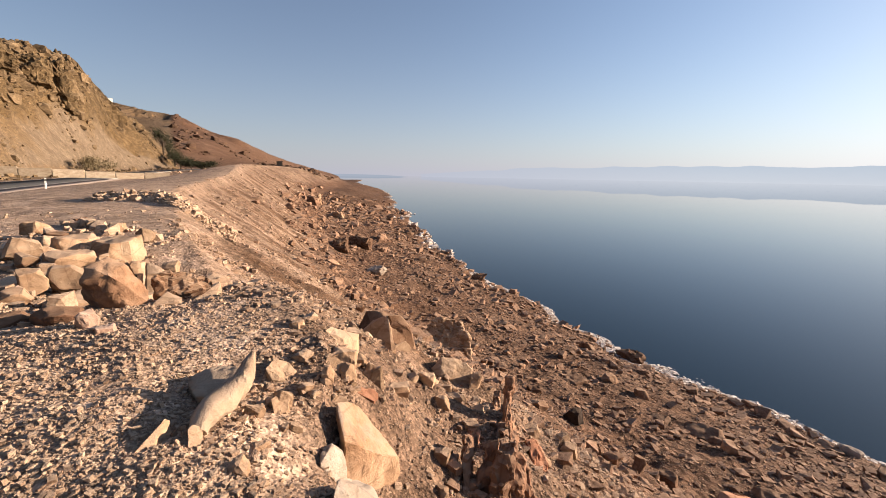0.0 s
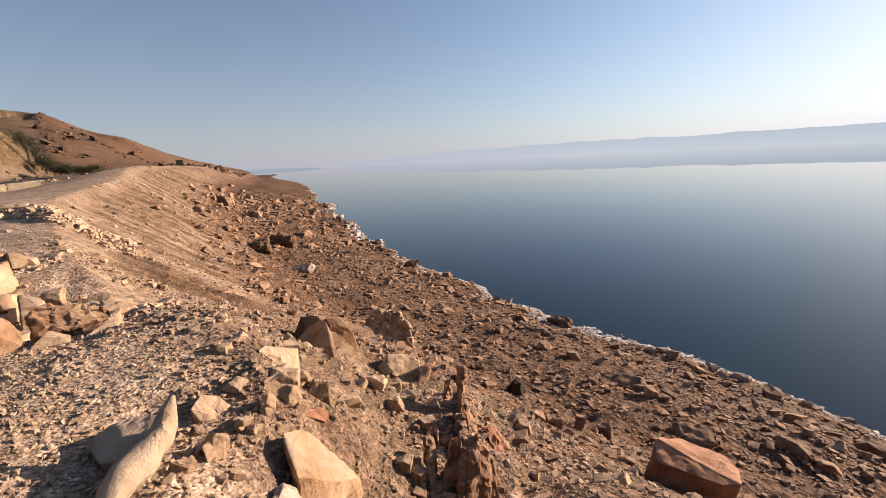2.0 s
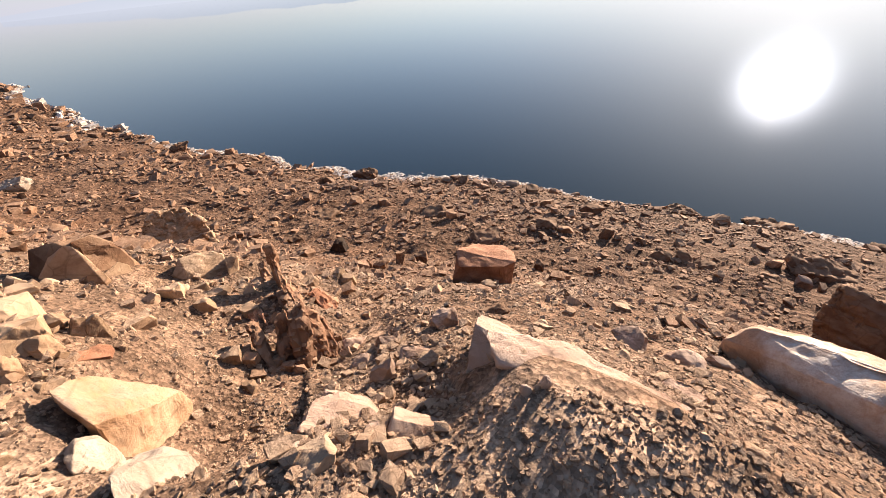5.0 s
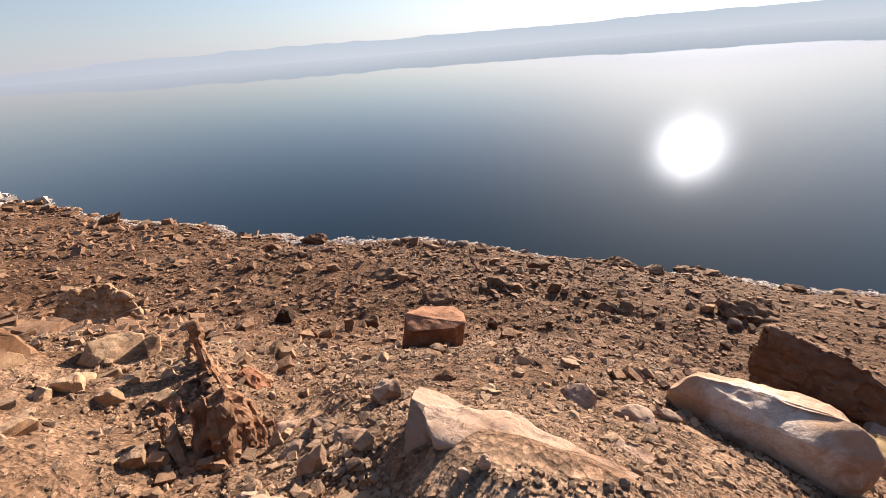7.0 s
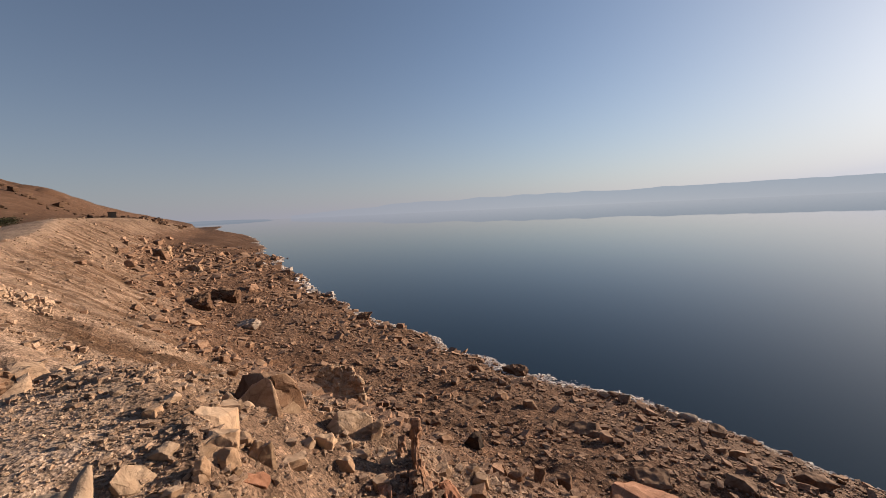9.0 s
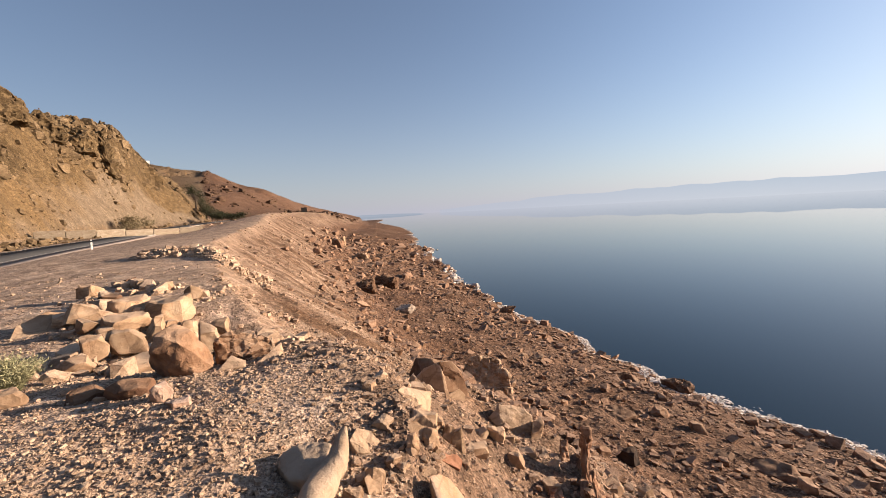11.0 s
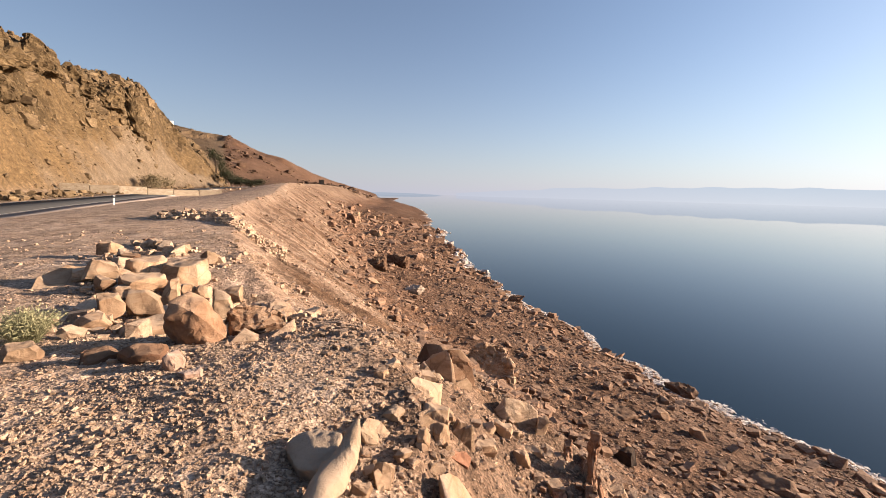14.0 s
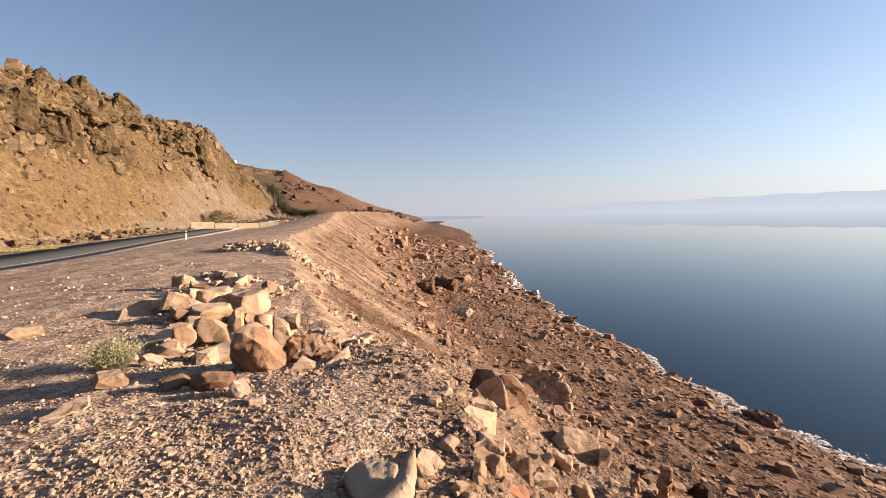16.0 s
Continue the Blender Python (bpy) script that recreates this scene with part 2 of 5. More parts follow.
GROUND = ground_material()
ROCK_TAN = rock_material("tan_limestone", (0.20, 0.115, 0.065), (0.45, 0.30, 0.19), (0.58, 0.43, 0.295), dust=(0.55, 0.40, 0.28))
ROCK_BROWN = rock_material("brown_sandstone", (0.10, 0.05, 0.03), (0.20, 0.11, 0.065), (0.32, 0.20, 0.125), dust=(0.33, 0.21, 0.135))
ROCK_RED = rock_material("red_sandstone", (0.26, 0.105, 0.06), (0.43, 0.205, 0.12), (0.55, 0.31, 0.20), dust=(0.53, 0.29, 0.185))
ROCK_PINK = rock_material("pinkish_limestone", (0.30, 0.18, 0.12), (0.45, 0.30, 0.22), (0.56, 0.42, 0.33), dust=(0.55, 0.42, 0.34))
ROCK_DARK = rock_material("dark_basalt", (0.02, 0.014, 0.011), (0.045, 0.03, 0.022), (0.09, 0.06, 0.045), dust=(0.14, 0.09, 0.06))
ROCK_WHITE = rock_material("chalky_limestone", (0.32, 0.24, 0.18), (0.44, 0.355, 0.28), (0.60, 0.54, 0.475), dust=(0.46, 0.375, 0.30))
ROCK_YELLOW = rock_material("yellow_limestone", (0.27, 0.17, 0.07), (0.45, 0.31, 0.14), (0.58, 0.43, 0.22), dust=(0.55, 0.42, 0.25))
ROCK_OCHRE = rock_material("ochre_limestone", (0.33, 0.175, 0.085), (0.46, 0.29, 0.175), (0.54, 0.385, 0.265), dust=(0.53, 0.415, 0.33))
ROCK_RUSSET = rock_material("russet_limestone", (0.09, 0.045, 0.026), (0.34, 0.195, 0.115), (0.52, 0.35, 0.23), veins=0.15, dust=(0.50, 0.34, 0.225))
ROCK_PLATE = rock_material("red_brown_plates", (0.16, 0.075, 0.045), (0.30, 0.165, 0.10), (0.43, 0.27, 0.175), veins=0.4, dust=(0.42, 0.27, 0.18))
ROCK_HORN = rock_material("pale_horn_limestone", (0.30, 0.195, 0.125), (0.44, 0.315, 0.215), (0.55, 0.425, 0.315), veins=0.1, dust=(0.50, 0.375, 0.27))
ROCK_STAINED = stained_material()
STONES_PALE = rock_material("pale_rubble", (0.36, 0.23, 0.15), (0.58, 0.41, 0.28), (0.75, 0.57, 0.42), dust=(0.65, 0.48, 0.34), island=True, scale=4)
STONES_TAN = rock_material("tan_rubble", (0.29, 0.18, 0.115), (0.46, 0.315, 0.215), (0.62, 0.465, 0.34), dust=(0.52, 0.37, 0.26), island=True, scale=4)
STONES_DARK = rock_material("dark_brown_crags", (0.07, 0.04, 0.026), (0.14, 0.085, 0.055), (0.23, 0.145, 0.095), dust=(0.24, 0.15, 0.10), island=True, scale=0.1)
STONES_BROWN = rock_material("brown_rubble", (0.14, 0.075, 0.047), (0.31, 0.185, 0.118), (0.50, 0.34, 0.232), dust=(0.42, 0.272, 0.184), island=True, scale=3)
STONES_OCHRE = rock_material("ochre_rubble", (0.09, 0.06, 0.032), (0.19, 0.13, 0.072), (0.32, 0.235, 0.14), dust=(0.30, 0.215, 0.13), island=True, scale=0.9)
WATER = water_material()


# ---- the lie of the land (metres; the lake's surface is z = 0, north along the coast is +y) ----
def lattice(ix, iy, seed):
    h = (ix.astype(np.int64) * 374761393 + iy.astype(np.int64) * 668265263 + seed * 974711) & 0x7FFFFFFF
    h = ((h ^ (h >> 13)) * 1274126177) & 0x7FFFFFFF
    return ((h ^ (h >> 16)) & 0xFFFF) / 65535.0


def vnoise(x, y, seed=0):
    """Smooth noise in -1..1 over a unit grid."""
    ix, iy = np.floor(x), np.floor(y)
    fx, fy = x - ix, y - iy
    fx, fy = fx * fx * (3 - 2 * fx), fy * fy * (3 - 2 * fy)
    a, b = lattice(ix, iy, seed), lattice(ix + 1, iy, seed)
    c, d = lattice(ix, iy + 1, seed), lattice(ix + 1, iy + 1, seed)
    return 2 * ((a + (b - a) * fx) * (1 - fy) + (c + (d - c) * fx) * fy) - 1


def fbm(x, y, size, octaves=4, seed=0, gain=0.5):
    total, amp, f = 0.0, 1.0, 1.0 / size
    for k in range(octaves):
        total = total + amp * vnoise(x * f + 17.3 * k, y * f - 9.1 * k, seed + k)
        amp, f = amp * gain, f * 2.03
    return total


def blocks(x, y, size, seed=0):
    """Broken blocks: each cell has a height of its own in -1..1, with a slight dome."""
    u, v = x / size, y / size
    iu, iv = np.floor(u), np.floor(v)
    best, tall = np.full(np.shape(u), 9.0), np.zeros(np.shape(u))
    for a in (-1, 0, 1):
        for b in (-1, 0, 1):
            px, py = iu + a + lattice(iu + a, iv + b, seed), iv + b + lattice(iu + a, iv + b, seed + 77)
            d = (u - px) ** 2 + (v - py) ** 2
            tall = np.where(d < best, 2 * lattice(iu + a, iv + b, seed + 5) - 1, tall)
            best = np.minimum(best, d)
    return tall - 0.9 * np.minimum(best, 0.8)


def smooth_line(points, steps=5):
    """A Catmull-Rom line through rows of numbers."""
    p = np.array(points, float)
    p = np.vstack([2 * p[0] - p[1], p, 2 * p[-1] - p[-2]])
    out = []
    for k in range(1, len(p) - 2):
        for s in np.arange(steps) / steps:
            a, b, c, d = p[k - 1 : k + 3]
            out.append(0.5 * (2 * b + (c - a) * s + (2 * a - 5 * b + 4 * c - d) * s * s + (3 * b - a - 3 * c + d) * s**3))
    return np.array(out + [p[-2]])


def off_line(x, y, line):
    """The distance from a line (positive to its left), and the line's third number near there."""
    best = np.full(x.shape, 1e18)
    side, value, weight = np.ones(x.shape), np.zeros(x.shape), np.zeros(x.shape)
    for (ax, ay, *az), (bx, by, *bz) in zip(line[:-1], line[1:]):
        ux, uy = bx - ax, by - ay
        length = math.hypot(ux, uy) + 1e-9
        s = np.clip(((x - ax) * ux + (y - ay) * uy) / length**2, 0, 1)
        dx, dy = x - ax - s * ux, y - ay - s * uy
        d2 = dx * dx + dy * dy
        cross = (ux * (y - ay) - uy * (x - ax)) / length
        score = d2 - 1e-4 * np.abs(cross)
        hit = score < best
        best = np.where(hit, score, best)
        side = np.where(hit, np.where(cross >= 0, 1.0, -1.0), side)
        if az:
            w = length / (d2 + 0.04) ** 3
            value, weight = value + w * (az[0] + s * (bz[0] - az[0])), weight + w
    return side * np.sqrt(np.maximum(best, 0)), value / np.maximum(weight, 1e-30)


SHORE = smooth_line([(-470, 1150), (-374, 879), (-190, 520), (-111, 338), (-71, 226), (-54, 198), (-50, 172), (-33, 139), (-22.4, 110), (-5.9, 78), (1, 69),
                     (7.0, 58.6), (11.95, 51.7), (15.15, 47.1), (19.35, 43.8), (26.3, 36.5), (29.9, 29.1), (35, 18.3), (39, 12.7), (46.6, 0.7), (58, -20), (90, -70), (160, -160)])
CREST = smooth_line([(-520, 1100, 2), (-420, 880, 3), (-310, 640, 9), (-190, 356, 19.5), (-151, 241, 22.2), (-105, 150, 21.5), (-66, 88, 20.9), (-48, 60, 18.9), (-24, 24.5, 18.3),
                     (-17.4, 18, 18.2), (-9.4, 9.8, 18.2), (-5.0, 6.3, 18.15), (-2.9, 4.6, 18.35), (-1.6, 3.3, 18.3), (-1.1, 2.35, 18.25), (-0.45, 1.5, 18.2), (0.5, 1.35, 18.1), (1.1, 1.4, 18.05),
                     (1.6, 0.5, 18.08), (2.6, -3, 18.2), (8, -12, 18.2), (22, -32, 18), (60, -75, 18), (120, -150, 18)])
ROAD = smooth_line([(-500, 1080, 2), (-430, 900, 5), (-330, 640, 11), (-212, 360, 20.2), (-176, 262, 21.6), (-163, 205, 19.8), (-152, 160, 18.5), (-128, 118, 17.5), (-100, 84, 17.05), (-72, 50, 16.95), (-55, 30, 16.95), (-39, 12, 16.95), (-28, -8, 17.0), (-14, -40, 17.3), (15, -80, 17.8), (60, -130, 18)])
# azimuth, where the cliff's foot is, the elevation of its skyline, where its top is
CLIFF = np.array([(-180, 90, 9, 150), (-120, 60, 10, 100), (-85, 54, 12.6, 92), (-70, 60, 13.3, 100), (-66, 78, 14.0, 120), (-63.8, 88, 13.2, 135), (-60, 112, 11.6, 160), (-57.5, 130, 10.8, 178), (-55, 148, 10.2, 195),
                  (-52.4, 167, 10.3, 210), (-51.0, 179, 8.4, 217), (-50.2, 187, 6.5, 223), (-47.4, 206, 4.2, 235), (-44.4, 232, 0.4, 245), (-42, 260, -2, 280), (180, 260, -2, 280)])
# azimuth, elevation of the far hill's skyline, how far off it is
HILL = np.array([(-180, 5.5, 700), (-60, 7.4, 640), (-50, 6.7, 600), (-43.2, 5.8, 560), (-40.3, 4.55, 530), (-36, 3.1, 500), (-31.5, 1.6, 470), (-28.2, 0.55, 440), (-26.2, -0.1, 430), (-22, -2, 430), (180, -9, 430)])
PROFILE = np.array([(0, 1), (0.026, 0.957), (0.06, 0.908), (0.1, 0.85), (0.16, 0.752), (0.27, 0.572), (0.34, 0.46), (0.39, 0.41), (0.5, 0.355), (0.6, 0.30), (0.75, 0.18), (0.9, 0.07), (1, 0)])


def lean(x, y):
    """The whole slope dips a little towards the lake."""
    k = np.minimum(1.0, 400.0 / np.maximum(np.hypot(x, y), 1.0))
    return -(0.01745 * x + 0.00524 * y) * k


def land(x, y, fine=True):
    """Height of the ground, with how much of it is brown scree and how much ochre cliff."""
    x, y = np.asarray(x, float), np.asarray(y, float)
    r, az = np.hypot(x, y), np.degrees(np.arctan2(x, y))
    wob = fbm(x, y, 6, 3, 3) * np.clip(r / 40, 0, 2.6) * 0.9
    shore, _ = off_line(x, y, SHORE)
    crest, zc = off_line(x, y, CREST)
    road, zr = off_line(x, y, ROAD)
    shore = shore + wob
    inland = -shore
    sea = np.maximum(crest, 0)
    u = sea / np.maximum(sea + np.maximum(inland, 0), 1e-6)
    slope = zc * np.interp(u, PROFILE[:, 0], PROFILE[:, 1])
    z = np.where(shore > 0, -0.2 * np.maximum(shore, 0), slope)
    back = np.clip(-crest / 20, 0, 1)
    flat = zc + (zr - zc) * back * back * (3 - 2 * back)
    z = np.where(crest < 0, flat, z)
    # cliff beside the road, and the hill behind it
    foot, el, top = (np.interp(az, CLIFF[:, 0], CLIFF[:, k]) for k in (1, 2, 3))
    ztop = 20 + top * np.tan(np.radians(el))
    s = (r - foot) / (top - foot)
    rise = np.where(s < 1, np.interp(s, [0, 0.5, 0.68, 0.86, 1], [0, 0.47, 0.76, 0.92, 1]), 1 + 0.12 * (s - 1))
    cliff = 17.2 + (ztop - 17.2) * rise
    crag = np.clip(s, 0, 1.1) * np.clip((ztop - 20) / 20, 0, 1)
    tower = np.clip((s - 0.36) / 0.14, 0, 1) * np.clip((ztop - 22) / 15, 0, 1)
    wx, wy = x + 4 * fbm(x, y, 18, 3, 51), y + 4 * fbm(x, y, 18, 3, 57)
    tower = tower * np.clip(0.85 + 0.6 * fbm(x, y, 26, 2, 95), 0.4, 1)
    cliff = cliff + tower * (3.4 * blocks(wx, wy, 13, 21) + 2.6 * blocks(wx, wy, 6.0, 25) + 2.0 * blocks(x, y, 2.9, 27) + 0.4)
    band = np.clip(fbm(wx, wy + 0.6 * wx, 22, 3, 97) * 2.2, 0, 1) * np.clip((s - 0.12) * 6, 0, 1) * np.clip((-57 - az) / 3, 0, 1)
    cliff = cliff + band * (2.2 * blocks(wx, wy, 5.0, 35) + 1.2 * blocks(x, y, 2.4, 37) + 0.2)
    cut = np.clip((az + 60.5 + 3 * fbm(x, y, 12, 3, 103)) / 2.5, 0, 1) * np.clip((0.5 - s + 0.12 * fbm(x, y, 12, 3, 101)) / 0.1, 0, 1)
    cliff = cliff + np.clip(s * 5, 0, 1) * np.clip((ztop - 20) / 15, 0, 1) * (1 - 0.6 * cut) * (fbm(x, y, 5, 4, 23, 0.6) * 0.9 - 1.3 * np.abs(fbm(x, y, 24, 3, 29)) + 0.3)
    hel, hr = np.interp(az, HILL[:, 0], HILL[:, 1]), np.interp(az, HILL[:, 0], HILL[:, 2])
    zh = 20 + hr * np.tan(np.radians(hel))
    q = (r - 250) / (hr - 250)
    hill = np.where(q < 1, 18 + (zh - 18) * np.clip(q, 0, 1) ** 1.1, zh + (r - hr) * np.tan(np.radians(hel)) * 0.5)
    hill = hill + np.clip(q, 0, 1) * fbm(x, y, 60, 5, 31) * 1.3 + np.clip((q - 0.72) / 0.1, 0, 1) * np.clip((1.02 - q) / 0.05, 0, 1) * (2.2 * blocks(x, y, 22, 45) + 1.4 * blocks(x, y, 9, 46) + 0.5)
    up = (crest < 0) & (road < 0)
    ease = np.clip(-road / 70, 0, 1)
    hill = z + (hill - z) * ease * ease * (3 - 2 * ease)
    mass = np.where(up, np.maximum(np.where(s > 0, cliff, -99), np.where(q > 0, hill, -99)), -99)
    ochre = np.where(up & (s > 0) & (cliff >= hill) & (cliff > z), np.clip(s * 25, 0.8, 1), np.where(up & (road < -4.5) & (az < -44), 0.8, 0.0))
    crags = np.clip(np.maximum(tower, 0.7 * band), 0, 1) * (ochre > 0)
    z = np.maximum(z, mass)
    toe = np.interp(az, [-60, -12, 0, 25], [0.19, 0.19, 0.10, 0.02]) + 0.05 * fbm(x, y, 5, 3, 91)
    scree = np.where(crest > -0.5, np.maximum(0.4 + 0.25 * np.clip((az + 30) / 25, 0, 1), (0.55 + 0.3 * np.clip((az + 45) / 30, 0, 1)) * np.clip((9 - r) / 4, 0, 1)) * np.clip((crest + 0.5) / 0.5, 0, 1) + 0.6 * np.clip((u - toe) / 0.09, 0, 1), np.where(up & (hill >= cliff) & (q > 0), 1.0, np.clip((r - 90) / 120, 0, 0.6)))
    scree = np.clip(scree, 0, 1)
    # relief
    if fine:
        amp = np.clip(sea / 8, 0, 1) * np.clip(inland / 4, 0.15, 1)
        z = z + (fbm(x, y, 9, 4, 5) * 0.42 + fbm(x, y, 28, 3, 15) * 1.1 * np.clip((r - 90) / 90, 0, 1)) * amp
        rill = np.clip(sea / 3, 0, 1) * np.clip(inland / 10, 0, 1)
        z = z + fbm(x, y, 1.6, 4, 7, 0.6) * (0.03 + 0.115 * rill) * np.clip(r / 3, 0.4, 1)
        flow = (y + 0.066 * x) / 2.0
        z = z - np.clip(sea / 1.5, 0, 1) * np.clip((0.3 - u) / 0.1, 0, 1) * (az < 2) * 0.42 * np.abs(fbm(flow, x * 0.06, 1.0, 3, 93))
        z = z + fbm(x, y, 0.35, 3, 11, 0.6) * 0.02 * np.clip(30 / (r + 1), 0, 1)
    # the knoll that the viewer stands on, the head of the gully below it, and dips at the edge
    for bx, by, bz, br in ((-2.4, 1.1, 0.31, 2.9), (0.0, 3.3, -0.25, 0.9), (-5.9, 5.7, -0.6, 1.7), (-0.72, 2.45, -0.34, 0.5), (-0.62, 1.98, -0.26, 0.42), (-0.3, 4.3, -0.25, 0.7), (-2.6, 4.1, 0.06, 0.7), (1.0, 0.75, 0.12, 0.5), (-1.62, 2.3, -0.16, 0.5), (3.5, 18.0, -0.8, 5.0), (1.35, 0.7, 0.12, 0.7), (1.05, 1.25, 0.06, 0.25), (7.7, 0.2, -1.5, 1.15), (0.25, 5.6, 0.12, 0.5), (0.15, 5.0, 0.2, 0.5), (0.05, 4.2, 0.22, 0.45), (0.72, 1.5, -0.22, 0.32), (-5.2, -0.2, 0.17, 2.4)):
        z = z + bz * np.exp(-((x - bx) ** 2 + (y - by) ** 2) / br**2)
    z = z + 0.32 * np.exp(-(((y - 16.6 - 0.4 * np.sin(x) + 0.2 * (x + 16)) / 0.8) ** 2)) * np.clip((5.2 - np.abs(x + 16.2)) / 1.5, 0, 1)
    on = np.clip((7.5 - np.abs(road)) / 3.0, 0, 1)
    z = z + (zr - 0.06 - z) * on
    z = np.where((r > 1250) & (az > -28) & (az < 130), np.minimum(z, -3.0), z)
    return z + lean(x, y), scree, ochre, crags, cut * (ochre > 0.9)


def mesh_object(name, verts, faces, material, smooth=True):
    me = bpy.data.meshes.new(name)
    me.from_pydata(verts, [], faces)
    me.materials.append(material)
    me.polygons.foreach_set("use_smooth", np.full(len(me.polygons), smooth))
    me.update()
    return new(name, me)


def quad_mesh(name, pts, rows, cols, material, closed=False):
    """A grid of quads from an array of points, row by row."""
    me = bpy.data.meshes.new(name)
    i, j = np.meshgrid(np.arange(rows - 1), np.arange(cols if closed else cols - 1), indexing="ij")
    k = (j + 1) % cols
    quads = np.stack([i * cols + j, (i + 1) * cols + j, (i + 1) * cols + k, i * cols + k], -1).reshape(-1, 4)
    me.vertices.add(len(pts))
    me.vertices.foreach_set("co", np.asarray(pts, np.float32).ravel())
    me.loops.add(quads.size)
    me.loops.foreach_set("vertex_index", quads.ravel().astype(np.int32))
    me.polygons.add(len(quads))
    me.polygons.foreach_set("loop_start", np.arange(0, quads.size, 4, dtype=np.int32))
    me.materials.append(material)
    me.polygons.foreach_set("use_smooth", np.ones(len(quads), bool))
    me.update(calc_edges=True)
    me.validate()
    return new(name, me)


def build_ground():
    az = np.radians(np.concatenate([np.arange(-112, 98, 0.38), np.arange(98, 248, 5.0)]))
    rad = np.concatenate([[0.02], np.geomspace(0.25, 60, 370), np.geomspace(60, 260, 200)[1:], np.geomspace(260, 700, 70)[1:], np.geomspace(700, 4700, 24)[1:]])
    R, A = np.meshgrid(rad, az, indexing="ij")
    x, y = R * np.sin(A), R * np.cos(A)
    z, scree, ochre, crags, cut = land(x, y)
    ob = quad_mesh("ground", np.stack([x, y, z], -1).reshape(-1, 3), len(rad), len(az), GROUND, closed=True)
    # broken rock has hard edges
    sharp = (crags[:-1] > 0.25).ravel()
    ob.data.polygons.foreach_set("use_smooth", ~sharp[: len(ob.data.polygons)])
    crest = off_line(x, y, CREST)[0]
    bank = np.clip(crest / 2, 0, 1) * np.clip((0.75 - scree) / 0.15, 0, 1) * (1 - ochre)
    for key, v in (("scree", scree), ("ochre", ochre), ("bank", bank), ("crags", crags), ("cut", cut)):
        ob.data.attributes.new(key, "FLOAT", "POINT").data.foreach_set("value", v.ravel().astype(np.float32))
    return tagged(ob, "dry tan gravel slope with brown scree down to the lake", "ground", kind="structure")


build_ground()

# the lake, out to the horizon
a = np.linspace(0, 2 * math.pi, 97)[:-1]
lake = mesh_object("water", [(4800 * math.cos(v), 4800 * math.sin(v), 0) for v in a], [list(range(96))], WATER)
tagged(lake, "calm dark blue lake under haze", "lake", kind="structure")


def far_range(name, table, r, depth, material, seed):
    """A range of hills across the lake: a solid ridge with a slope towards the shore."""
    az = np.arange(table[0][0], table[-1][0] + 0.01, 0.25)
    el = np.interp(az, [t[0] for t in table], [t[1] for t in table])
    A = np.radians(az)
    x, y = r * np.sin(A), r * np.cos(A)
    top = np.maximum(20 + r * np.tan(np.radians(el)) + fbm(x, y, 260, 5, seed) * 9 * np.clip(el, 0, 1), 0.5)
    rows = []
    for s, h in ((1.0, -0.02), (1.004, 0.12), (1.02, 0.35), (1.045, 0.72), (1.07, 1.0), (1.07 + depth, 0.2)):
        k = fbm(x + 900 * s, y, 120, 4, seed + 3) * 0.06 * h if h < 1 else 0
        rows.append(np.stack([x * s, y * s, top * (h + k)], -1))
    return quad_mesh(name, np.concatenate(rows), len(rows), len(az), material)


# the haze on these hills and the spit is put into their glowing colour
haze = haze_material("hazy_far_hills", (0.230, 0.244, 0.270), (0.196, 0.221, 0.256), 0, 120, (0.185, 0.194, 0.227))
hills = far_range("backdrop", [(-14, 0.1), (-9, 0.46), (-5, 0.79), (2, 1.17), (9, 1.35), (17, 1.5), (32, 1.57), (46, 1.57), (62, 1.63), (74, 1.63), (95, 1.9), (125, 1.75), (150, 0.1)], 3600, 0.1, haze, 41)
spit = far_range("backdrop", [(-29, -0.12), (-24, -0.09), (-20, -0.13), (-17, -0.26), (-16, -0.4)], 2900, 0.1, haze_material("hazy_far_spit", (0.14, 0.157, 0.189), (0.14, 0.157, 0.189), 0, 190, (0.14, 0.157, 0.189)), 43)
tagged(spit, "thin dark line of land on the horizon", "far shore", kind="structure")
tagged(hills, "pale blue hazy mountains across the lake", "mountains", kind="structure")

# the road and its verges
def ribbon(name, line, left, right, lift, material, step=1):
    p = line[::step]
    d = np.gradient(p[:, :2], axis=0)
    d /= np.linalg.norm(d, axis=1)[:, None]
    n = np.stack([-d[:, 1], d[:, 0]], -1)
    rows = []
    for o in (left, right):
        q = p[:, :2] + n * o
        rows.append(np.column_stack([q, p[:, 2] + lean(q[:, 0], q[:, 1]) + lift]))
    edge = [r.copy() for r in rows]
    for r in edge:
        r[:, 2] -= 0.25
    return quad_mesh(name, np.concatenate([edge[0], rows[0], rows[1], edge[1]]), 4, len(p), material)


ASPHALT = plain_material("worn_asphalt", (0.05, 0.048, 0.047), 0.9, 0, 0.4, 0.8)
VERGE = plain_material("dusty_road_verge", (0.30, 0.235, 0.19), 0.95, 0, 0.5, 1.2)
PAINT = plain_material("road_paint", (0.22, 0.20, 0.18), 0.8, 0, 0.8, 1.5)
fine_road = smooth_line(ROAD, 3)
verge_line = ROAD[(ROAD[:, 1] > -30) & (ROAD[:, 1] < 70)]
tagged(ribbon("road_verge", smooth_line(verge_line, 3), 6.0, 3.2, -0.02, VERGE), "grey gravel verge beside the asphalt", "verge", kind="structure")
tagged(ribbon("road", fine_road, 3.2, -3.4, 0.0, ASPHALT), "dark worn asphalt road along the cliff foot", "road", kind="structure")


